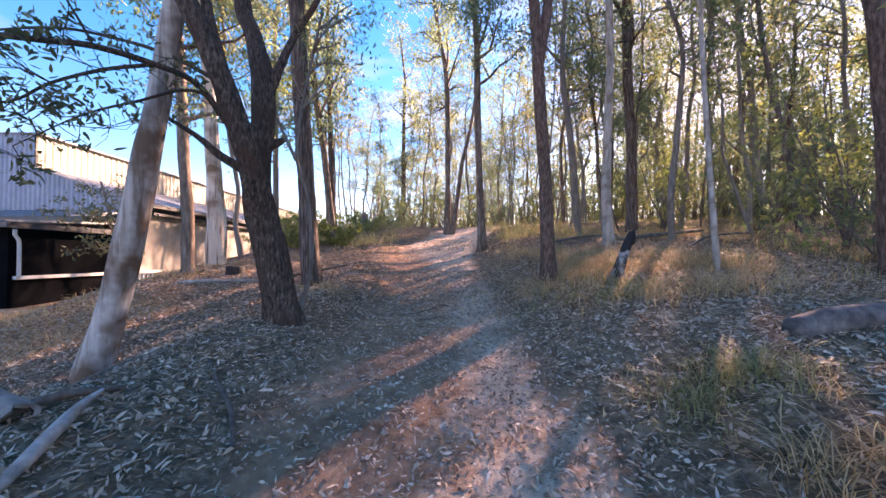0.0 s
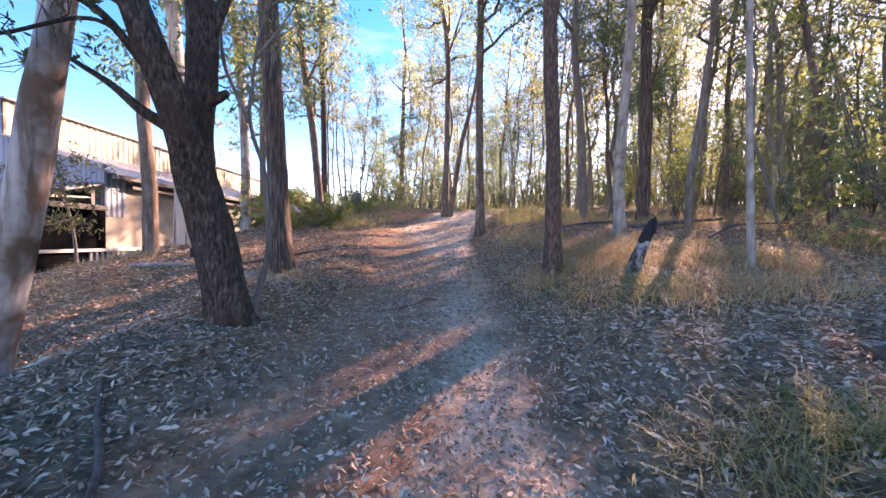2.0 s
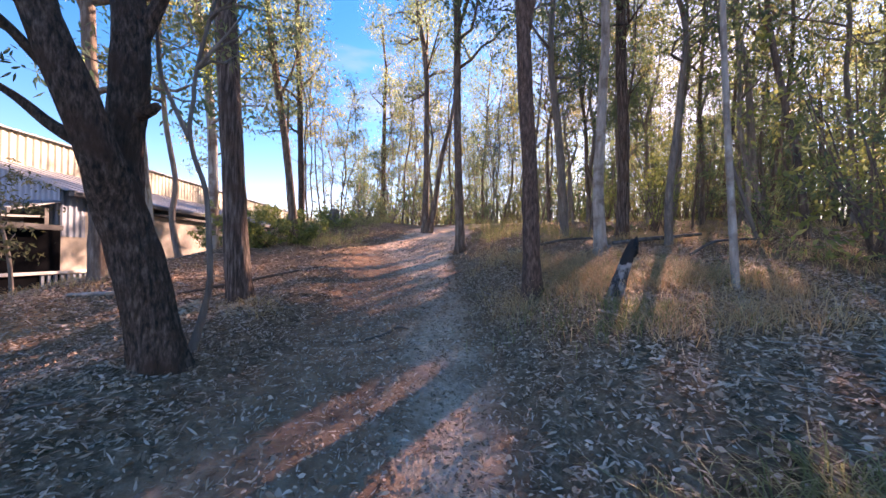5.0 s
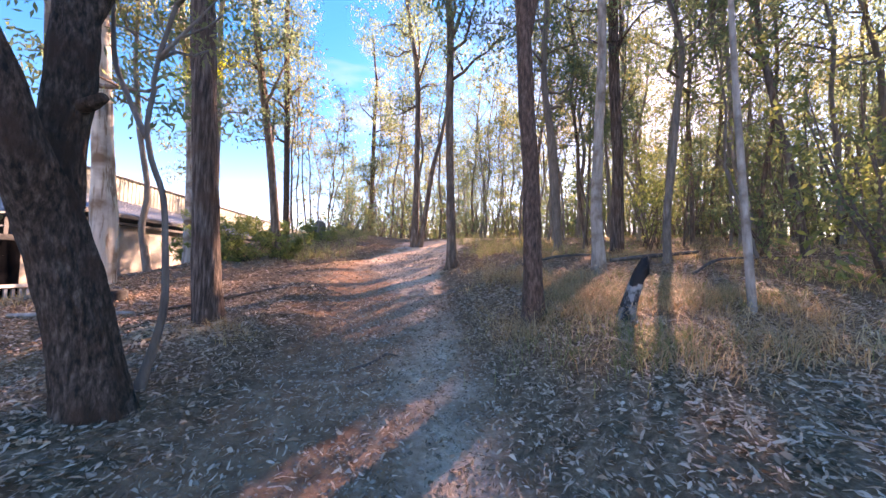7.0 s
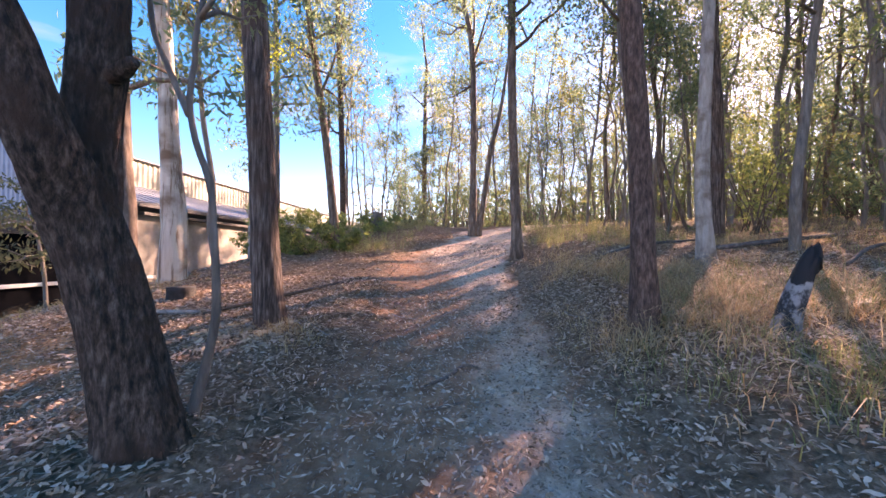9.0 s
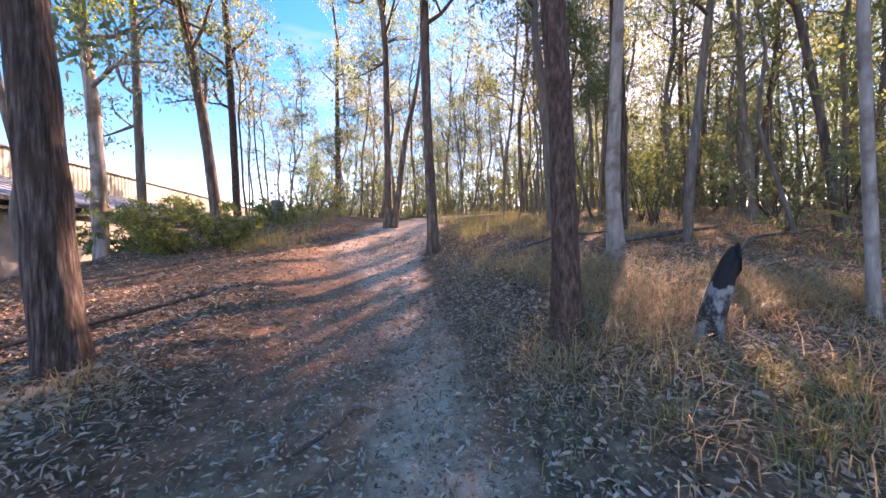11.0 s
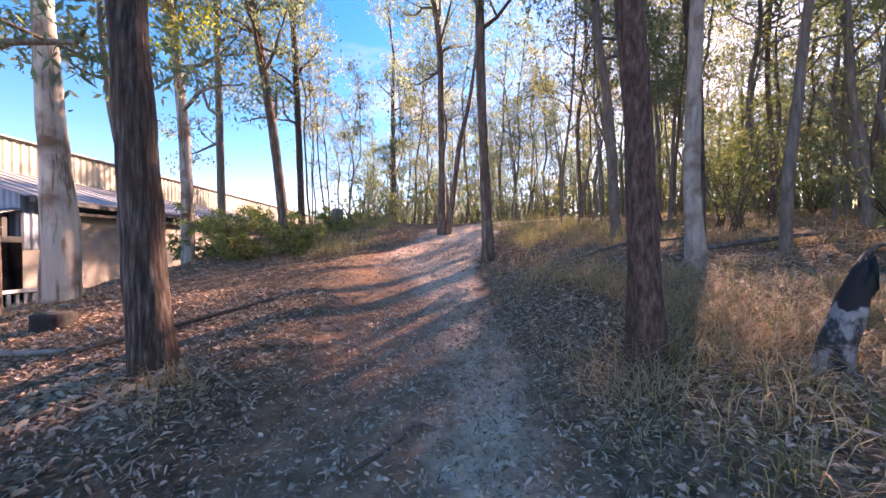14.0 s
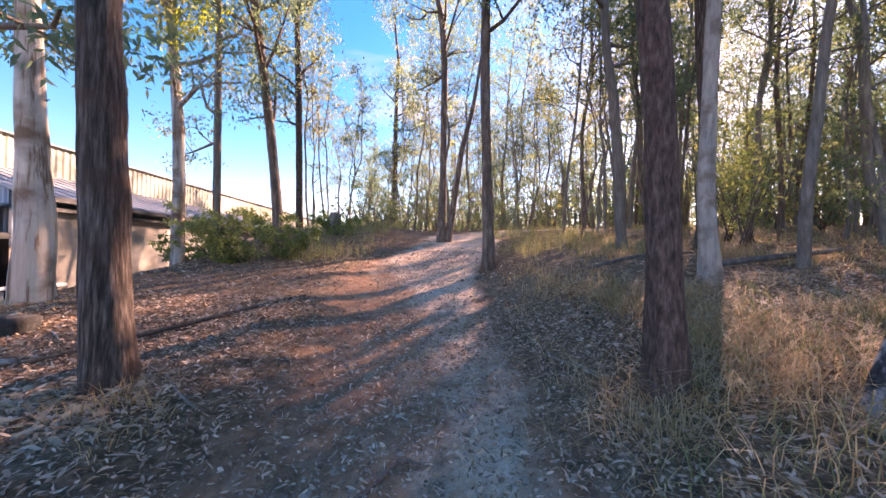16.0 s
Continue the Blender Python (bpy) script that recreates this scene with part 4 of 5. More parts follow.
UNDER = [bush("understorey_bush", "green understorey sapling in the forest", 7.5, 6.5, 2.2, 0.9, LEAF_BUSH, 330, stems=6, per=26, leaf_size=(0.12, 0.045), group="understorey"),
         bush("understorey_bush", "green understorey sapling in the forest", 8.5, 9.5, 1.7, 1.1, LEAF_GUM, 331, stems=7, per=30, leaf_size=(0.13, 0.035), group="understorey"),
         bush("understorey_bush", "yellow-green understorey sapling in the forest", 7.2, 4.2, 2.6, 0.8, LEAF_GOLD, 332, stems=5, per=26, leaf_size=(0.12, 0.04), group="understorey")]
count = 0
for _ in range(900):
    x, y = rngf.uniform(5.2, 34), rngf.uniform(1.5, 45)
    if count < 120 and not (x < 6.6 and 5 < y < 13) and try_place(x, y, 1.0):
        s = rngf.uniform(0.8, 1.6)
        copy_thing(UNDER[count % 3], pose(x, y, ground_z(x, y) - 0.03, 0, 0, rngf.uniform(0, 360)) @ Matrix.Scale(s, 4))
        count += 1
for _ in range(200):
    x, y = rngf.uniform(-4.5, 4), rngf.uniform(19, 50)
    if count < 160 and try_place(x, y, 1.0):
        copy_thing(UNDER[count % 3], pose(x, y, ground_z(x, y) - 0.03, 0, 0, rngf.uniform(0, 360)) @ Matrix.Scale(rngf.uniform(0.6, 1.1), 4))
        count += 1


# ---- grass and litter ----
def grass(name, label, spots, blades, height, material, seed, radius=0.16, lean=0.5):
    """Blades in tufts round the spots, as one sheet of grass."""
    rng = np.random.default_rng(seed)
    verts, faces = [], []
    for (x, y) in spots:
        for _ in range(blades):
            a = rng.uniform(0, 6.283)
            d = abs(rng.normal()) * radius
            bx, by = x + math.cos(a) * d, y + math.sin(a) * d
            bz = base_height(bx, by) - 0.02
            h = height * rng.uniform(0.45, 1.15)
            a2 = a + rng.normal() * 0.7
            ln = lean * rng.uniform(0.2, 1.4) * h
            wx, wy = -math.sin(a2) * 0.0035, math.cos(a2) * 0.0035
            o = len(verts)
            for t, w in ((0, 1), (0.4, 0.9), (0.75, 0.65)):
                px, py, pz = bx + math.cos(a2) * ln * t * t, by + math.sin(a2) * ln * t * t, bz + h * (t - 0.28 * lean * t * t)
                verts += [(px - wx * w, py - wy * w, pz), (px + wx * w, py + wy * w, pz)]
            verts.append((bx + math.cos(a2) * ln, by + math.sin(a2) * ln, bz + h * (1 - 0.45 * lean)))
            faces += [(o, o + 1, o + 3, o + 2), (o + 2, o + 3, o + 5, o + 4), (o + 4, o + 5, o + 6)]
    ob = mesh_from(name, verts, faces, material, None, False)
    return tagged(ob, label, "grass", kind="stuff")


rngg = np.random.default_rng(9)
dry = [(rngg.uniform(1.5, 8.5), rngg.uniform(5.2, 12.5)) for _ in range(330)]
dry = [(x, y) for x, y in dry if x > 1.6 + 0.9 * max(0, 6.2 - y)]
dry += [(rngg.normal(2.2, 0.5), rngg.normal(7.6, 1.5)) for _ in range(110)]
dry = [(x, y) for x, y in dry if x > 1.35 and noise.noise(Vector((x * 0.9, y * 0.9, 4.4))) > 0.06]
grass("dry_grass", "long dry straw-coloured grass on the bank", dry, 30, 0.36, GRASS_DRY, 51, 0.26, 1.35)
grass("green_grass", "tufts of green and straw grass by the burnt stump", [(rngg.normal(2.4, 0.5), rngg.normal(4.9, 0.4)) for _ in range(24)] + [(rngg.normal(4.2, 0.8), rngg.normal(7.0, 0.8)) for _ in range(60)], 26, 0.34, GRASS_GREEN, 52, 0.2, 1.0)
straw = [(rngg.uniform(1.5, 5.2), rngg.uniform(4.3, 9.0)) for _ in range(300)]
straw = [(x, y) for x, y in straw if x > 1.5 + 0.7 * max(0, 5.6 - y) and noise.noise(Vector((x * 0.8, y * 0.8, 2.2))) > -0.08]
grass("bent_straw", "long bent straw grass lying over the litter", straw, 22, 0.44, STRAW, 66, 0.24, 1.6)
grass("sedge_clump", "low clump of green sedge on the bank", [(rngg.normal(2.0, 0.28), rngg.normal(2.55, 0.2)) for _ in range(26)], 26, 0.27, GRASS_GREEN, 53, 0.14, 1.7)
grass("straw_clump", "clump of dry brown straw grass", [(rngg.normal(2.0, 0.2), rngg.normal(1.65, 0.15)) for _ in range(12)], 26, 0.32, GRASS_DRY, 54, 0.12, 1.4)
grass("verge_grass", "long olive grass along the far verge", [(rngg.uniform(-5.5, -1.9), rngg.uniform(12.5, 24)) for _ in range(260)] + [(rngg.uniform(2.0, 6), rngg.uniform(12, 20)) for _ in range(160)], 22, 0.5, GRASS_GREEN, 55, 0.25)
grass("tree_foot_grass", "dry grass tufts round the foot of the dark tree", [(rngg.normal(-2.2, 0.3), rngg.normal(6.35, 0.22)) for _ in range(16)], 18, 0.25, GRASS_DRY, 56, 0.1, 0.9)


def litter(name, label, n, xr, yr, size, seed, keep, material=None):
    rng = np.random.default_rng(seed)
    verts, faces = [], []
    while n > 0:
        x, y = rng.uniform(*xr), rng.uniform(*yr)
        if rng.uniform() > keep(x, y):
            continue
        n -= 1
        z = ground_z(x, y) + rng.uniform(0.004, 0.022)
        a = rng.uniform(0, 6.283)
        ln, wd = size * rng.uniform(0.35, 1.0) * (1.6 if rng.uniform() < 0.12 else 1.0), size * rng.uniform(0.05, 0.12)
        tilt, curl = rng.normal() * 0.3, rng.normal() * 0.45
        c, s = math.cos(a), math.sin(a)
        roll = rng.normal() * 0.7
        o = len(verts)
        for t, w in ((-0.5, 0), (-0.12, 1), (0.2, 0.85), (0.5, 0)):
            px, py, pz = x + c * ln * t, y + s * ln * t, z + ln * (t * tilt + curl * (0.25 - t * t))
            if w:
                verts += [(px - s * wd * w, py + c * wd * w, pz + roll * wd * w), (px + s * wd * w, py - c * wd * w, pz - roll * wd * w)]
            else:
                verts.append((px, py, pz))
        faces += [(o, o + 2, o + 1), (o + 1, o + 2, o + 4, o + 3), (o + 3, o + 4, o + 5)]
    ob = mesh_from(name, verts, faces, material or LITTER, None, False)
    return tagged(ob, label, "leaf litter", kind="stuff")


def on_path(x, y):
    return ss(1.75, 0.8, abs(x - path_centre(y)))


litter("leaf_litter", "fallen brown and grey gum leaves over the soil", 150000, (-7.5, 6.5), (-0.3, 9.5), 0.078, 61, lambda x, y: 1 - 0.62 * on_path(x, y) * (1 if x < 0.4 else 0.65))
litter("far_leaf_litter", "fallen gum leaves further up the slope", 26000, (-8, 13), (8.0, 17), 0.11, 62, lambda x, y: 1 - 0.8 * on_path(x, y))
litter("large_leaf_litter", "larger pale fallen leaves and bark flakes", 900, (-4.5, 4.5), (0.3, 7.5), 0.1, 63, lambda x, y: 1 - 0.7 * on_path(x, y))


litter("bark_debris", "pale dead leaves and bark heaped round the dark tree", 420, (-3.6, -1.5), (5.7, 7.0), 0.15, 67, lambda x, y: ss(0.9, 0.25, math.hypot(x + 2.5, (y - 6.35) * 1.3)), PALE_LITTER)
litter("gum_debris", "shed bark strips round the pale gum", 260, (-6.8, -4.6), (8.0, 9.2), 0.2, 68, lambda x, y: ss(1.2, 0.3, math.hypot(x + 5.7, y - 8.6)), PALE_LITTER)


def pebbles(n, seed):
    """Small stones and clods over the worn track."""
    rng = np.random.default_rng(seed)
    verts, faces = [], []
    for _ in range(n):
        y = rng.uniform(0.2, 15)
        x = path_centre(y) + rng.normal() * 0.7 + 0.15
        z = ground_z(x, y)
        r = rng.uniform(0.004, 0.013) * (1.0 + 0.05 * y) * (2.2 if rng.uniform() < 0.04 else 1.0)
        a = rng.uniform(0, 6.283)
        o = len(verts)
        for k in range(5):
            q = a + k * 1.2566
            rr = r * rng.uniform(0.7, 1.3)
            verts.append((x + math.cos(q) * rr, y + math.sin(q) * rr, z - 0.002))
        verts.append((x + rng.normal() * r * 0.3, y + rng.normal() * r * 0.3, z + r * rng.uniform(0.4, 0.9)))
        faces += [(o + k, o + (k + 1) % 5, o + 5) for k in range(5)]
    ob = mesh_from("pebbles", verts, faces, STONE, None, False)
    return tagged(ob, "small grey and brown stones strewn over the track", "pebbles", kind="stuff")


pebbles(20000, 71)


grass("forest_grass", "straw and olive grass on the forest floor", [(rngg.uniform(5.5, 20), rngg.uniform(3, 26)) for _ in range(450)], 13, 0.36, GRASS_DRY, 59, 0.35, 0.9)
grass("forest_green_grass", "olive green grass on the forest floor", [(rngg.uniform(5.5, 20), rngg.uniform(3, 26)) for _ in range(350)], 13, 0.36, GRASS_GREEN, 60, 0.35, 0.9)


# ---- stumps, logs and sticks ----
def stick(name, label, pts, material=TWIG, sides=8, lift=0.0, group="fallen sticks"):
    p0 = pts[0]
    full = [(x, y, ground_z(x, y) + h + lift, r) for x, y, h, r in pts]
    base = np.array(full[0][:3])
    v, f = tube([(*(np.array(q[:3]) - base), q[3]) for q in full], sides, 0.06, 0.12, 0, p0[0] * 3, 1)
    ob = mesh_from(name, v, f, material, None)
    ob.matrix_basis = pose(*base)
    return tagged(ob, label, "stick" if name != "log" else "log", group)


stick("bent_stick", "bent dark stick lying on the track", [(-0.42, 5.75, 0.012, 0.014), (-0.2, 6.0, 0.012, 0.017), (-0.05, 6.2, 0.02, 0.016), (0.1, 6.18, 0.012, 0.01)])
stick("small_stick", "short dark stick on the track", [(-0.36, 5.35, 0.01, 0.012), (-0.2, 5.42, 0.012, 0.014), (-0.05, 5.5, 0.01, 0.008)])
stick("log", "grey weathered log lying on the bank", [(3.0, 3.0, 0.05, 0.11), (3.4, 3.05, 0.07, 0.13), (4.0, 3.1, 0.05, 0.12), (4.7, 3.1, 0.03, 0.1)], DARKWOOD, 16, group="logs")
stick("dead_branch", "grey dead branch lying in the litter", [(-2.4, 2.5, 0.08, 0.014), (-2.34, 2.3, 0.08, 0.033), (-2.23, 2.04, 0.05, 0.04), (-2.12, 1.77, 0.03, 0.034), (-2.05, 1.5, 0.01, 0.026)], DEADWOOD, 14, group="logs")
stick("root_branch", "curved brown branch by the hollow log", [(-2.4, 2.68, 0.02, 0.02), (-2.6, 2.47, 0.06, 0.032), (-2.74, 2.26, 0.06, 0.034), (-2.8, 1.95, 0.03, 0.028), (-2.92, 1.65, 0.02, 0.02)], TWIG, 10, group="logs")
stick("long_stick", "long thin stick in the leaf litter", [(-1.36, 2.3, 0.02, 0.016), (-1.55, 2.6, 0.025, 0.02), (-1.8, 2.85, 0.025, 0.018), (-2.12, 3.2, 0.02, 0.012)])
stick("fallen_branch", "fallen branch below the leaning gum", [(-3.4, 2.9, 0.015, 0.013), (-2.9, 3.35, 0.015, 0.016), (-2.3, 3.75, 0.012, 0.012), (-1.8, 3.95, 0.01, 0.008)])
stick("fallen_branch", "fallen pale branch behind the dark tree", [(-5.2, 6.9, 0.03, 0.03), (-4.5, 6.95, 0.05, 0.035), (-3.7, 7.05, 0.03, 0.025)], DEADWOOD)
stick("fallen_branch", "thin fallen branch up the bank", [(-3.6, 7.0, 0.02, 0.02), (-2.8, 8.2, 0.04, 0.025), (-2.0, 9.6, 0.03, 0.015)])
stick("fallen_branch", "fallen branch lying in the forest grass", [(5.0, 9.8, 0.12, 0.05), (6.2, 9.9, 0.16, 0.05), (7.6, 10.2, 0.12, 0.04)], DARKWOOD)
stick("fallen_branch", "fallen dark branch lying in the forest grass", [(3.0, 10.4, 0.06, 0.03), (4.2, 10.9, 0.14, 0.035), (5.6, 11.2, 0.1, 0.02)], DARKWOOD)
stick("fallen_branch", "fallen dark branch lying in the forest grass", [(5.6, 8.0, 0.08, 0.03), (6.6, 8.5, 0.22, 0.028), (7.9, 8.7, 0.12, 0.02)], DARKWOOD)
grass("hollow_weeds", "dry weeds and low green growth in the hollow", [(rngg.uniform(-12.5, -5.2), rngg.uniform(3.6, 9.6)) for _ in range(230)], 22, 0.24, GRASS_DRY, 57, 0.25, 1.0)
grass("wall_weeds", "dry weeds at the foot of the brick wall", [(rngg.normal(-6.6, 1.2), rngg.normal(3.0, 0.6)) for _ in range(70)], 18, 0.2, GRASS_DRY, 58, 0.2, 0.9)
litter("hollow_litter", "fallen leaves and bark scraps in the hollow", 9000, (-13, -7.5), (2, 10), 0.11, 64, lambda x, y: 1.0)
rngs = np.random.default_rng(77)
for i in range(46):
    x, y = rngs.uniform(-4.5, 4.5), rngs.uniform(0.8, 9)
    if abs(x - path_centre(y)) < 1.0:
        continue
    a, ln, r = rngs.uniform(0, 6.283), rngs.uniform(0.2, 0.8), rngs.uniform(0.004, 0.011)
    stick("twig", "thin brown twig in the leaf litter", [(x + math.cos(a) * ln * t + rngs.normal() * 0.02, y + math.sin(a) * ln * t + rngs.normal() * 0.02, 0.015, r * (1.1 - 0.5 * t)) for t in (0, 0.35, 0.7, 1)], (TWIG, DEADWOOD)[i % 2], 6, group="twigs")


def broken_stump(name, label, pts, jag, material, seed, sides=18):
    base = np.array(pts[0][:3])
    v, f = tube([(*(np.array(q[:3]) - base), q[3]) for q in pts], sides, 0.05, 0.16, 0.15, seed, 1)
    n = len(v) // sides
    rng = np.random.default_rng(int(seed * 10))
    for k in range(sides):
        d = jag * (noise.noise(Vector((k * 0.9, seed, 0))) + rng.uniform(-0.3, 0.3))
        for i in range(max(0, n - 4), n):
            x, y, z = v[i * sides + k]
            v[i * sides + k] = (x, y, z + d * (i - n + 5) / 4)
    ob = mesh_from(name, v, f, material, None)
    ob.matrix_basis = pose(*base)
    return tagged(ob, label, "stump")


broken_stump("burnt_stump", "leaning jagged burnt stump, black and ash grey", [(2.88, 5.9, 0.95, 0.12), (2.95, 5.9, 1.3, 0.098), (3.04, 5.9, 1.58, 0.086), (3.13, 5.9, 1.83, 0.066), (3.2, 5.9, 1.96, 0.05)], 0.15, ASHCHAR, 1.7)
broken_stump("cut_stump", "low black burnt stump beside the pale gum", [(-4.6, 7.8, 1.0, 0.21), (-4.6, 7.8, 1.2, 0.2), (-4.6, 7.8, 1.38, 0.2)], 0.02, BLACKWOOD, 2.9)
broken_stump("far_stump", "broken grey stump on the far verge", [(-4.0, 17.5, 2.5, 0.3), (-4.0, 17.5, 3.2, 0.26), (-3.9, 17.5, 3.75, 0.2)], 0.15, BARK_GREY, 4.1)


def hollow_log(x, y):
    """A short upright hollow log, pale outside and dark inside."""
    z = ground_z(x, y)
    root = thing("hollow_log", "short hollow grey log standing in the leaf litter", "log", "logs", look((x, y, z + 0.1), (x - 0.95, y + 0.2, z + 0.33)))
    rings, sides = [(0.10, -0.3), (0.115, -0.1), (0.11, 0.08), (0.1, 0.2)], 18
    v, f = [], []
    for r, h in rings:
        for k in range(sides):
            a = 6.2832 * k / sides
            rr = r * (1 + 0.22 * noise.noise(Vector((math.cos(a) * 2, math.sin(a) * 2, h * 3))))
            v.append((rr * math.cos(a), rr * math.sin(a), h + (0.05 * noise.noise(Vector((k * 0.7, 2, 5))) if h > 0.15 else 0)))
    for i in range(3):
        for k in range(sides):
            f.append((i * sides + k, i * sides + (k + 1) % sides, (i + 1) * sides + (k + 1) % sides, (i + 1) * sides + k))
    mesh_from("shell", v, f, DEADWOOD, root)
    v2 = [(p[0] * 0.72, p[1] * 0.72, p[2] - 0.01) for p in v[3 * sides:]] + [(p[0] * 0.6, p[1] * 0.6, -0.05) for p in v[:sides]]
    f2 = [(k, (k + 1) % sides, sides + (k + 1) % sides, sides + k) for k in range(sides)] + [tuple(range(sides, 2 * sides))]
    rim = v[3 * sides:] + v2[:sides]
    f3 = [(k, (k + 1) % sides, sides + (k + 1) % sides, sides + k) for k in range(sides)]
    mesh_from("rim", rim, f3, DEADWOOD, root)
    mesh_from("hollow", v2, f2, CHAR, root)


hollow_log(-2.86, 2.27)


# ---- the long shed with its verandah ----
def paint(name, c, rough=0.5, vary=0.12, metal=0.0, bump=0.1):
    d = tuple(v * (1 - vary) for v in c)
    l = tuple(min(1, v * (1 + vary)) for v in c)
    return surface(name, [(0.3, d), (0.7, l)], (2.5, 2.5, 2.5), rough=rough, bump=bump, bump_dist=0.004, fine=12, metal=metal)


STEEL = paint("zinc_sheet", (0.21, 0.265, 0.335), 0.5, 0.15, 0.2)
CREAM = paint("cream_sheet", (0.34, 0.325, 0.25), 0.5)
ROOF = paint("grey_roof_sheet", (0.22, 0.24, 0.26), 0.5)
DARKTRIM = paint("dark_trim", (0.045, 0.047, 0.052), 0.5)
WHITE = paint("white_paint_and_glare", (0.74, 0.73, 0.70), 0.5, 0.06)
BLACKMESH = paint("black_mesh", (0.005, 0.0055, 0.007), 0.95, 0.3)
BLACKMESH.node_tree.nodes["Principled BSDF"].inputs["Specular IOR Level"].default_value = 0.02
GREYPANEL = paint("grey_panel", (0.14, 0.14, 0.15), 0.6)
WALLBEIGE = paint("beige_wall", (0.48, 0.42, 0.35), 0.7)
CONCRETE = surface("concrete", [(0.3, (0.25, 0.225, 0.195)), (0.55, (0.38, 0.345, 0.30)), (0.75, (0.48, 0.44, 0.39))], (1.2, 1.2, 1.2), bump=0.3, bump_dist=0.01, fine=9)
RUST = paint("rusted_steel", (0.13, 0.065, 0.04), 0.85, 0.3)
PALECRETE = surface("pale_concrete", [(0.3, (0.40, 0.38, 0.34)), (0.7, (0.62, 0.6, 0.55))], (4, 4, 4), bump=0.3, bump_dist=0.006, fine=6)
RED = paint("red_door_paint", (0.5, 0.09, 0.04), 0.5)
GLASS = paint("window_glass", (0.24, 0.25, 0.26), 0.08, 0.1)


def corrugated(name, a, b, z0, z1, pitch, depth, material, parent, top=None):
    """Upright ribbed sheet from a to b; top(s) gives the top edge height at s metres along."""
    ax, ay = a
    dx, dy = b[0] - ax, b[1] - ay
    ln = math.hypot(dx, dy)
    dx, dy = dx / ln, dy / ln
    n = max(2, int(ln / pitch))
    bm = bmesh.new()
    prev = None
    for i in range(n * 4 + 1):
        s = ln * i / (n * 4)
        o = depth * (0, 1, 1, 0)[i % 4]
        x, y = ax + dx * s + dy * o, ay + dy * s - dx * o
        t = top(s) if top else z1
        q = (bm.verts.new((x, y, z0)), bm.verts.new((x, y, max(t, z0 + 0.01))))
        if prev:
            bm.faces.new((prev[0], q[0], q[1], prev[1]))
        prev = q
    return part(name, bm, material, parent)


def roof_sheet(name, pts, pitch, material, parent, thick=0.05):
    """A pitched roof slab from four corners (eave a, eave b, ridge b, ridge a) with raised ribs across."""
    a, b, c, d = (Vector(p) for p in pts)
    nrm = (b - a).cross(d - a).normalized()
    if nrm.z < 0:
        nrm = -nrm
    bm = bmesh.new()
    lo = [bm.verts.new(p - nrm * thick) for p in (a, b, c, d)]
    hi = [bm.verts.new(p) for p in (a, b, c, d)]
    bm.faces.new(hi)
    bm.faces.new(lo[::-1])
    for i in range(4):
        j = (i + 1) % 4
        bm.faces.new((lo[i], lo[j], hi[j], hi[i]))
    n = int((b - a).length / pitch)
    for i in range(n):
        t0, t1 = (i + 0.35) / n, (i + 0.65) / n
        v = [bm.verts.new(p + nrm * h) for h in (0.0, 0.025) for p in (a.lerp(b, t0), a.lerp(b, t1), d.lerp(c, t1), d.lerp(c, t0))]
        bm.faces.new((v[4], v[5], v[6], v[7]))
        bm.faces.new((v[0], v[1], v[5], v[4]))
        bm.faces.new((v[1], v[2], v[6], v[5]))
        bm.faces.new((v[3], v[0], v[4], v[7]))
    return part(name, bm, material, parent)


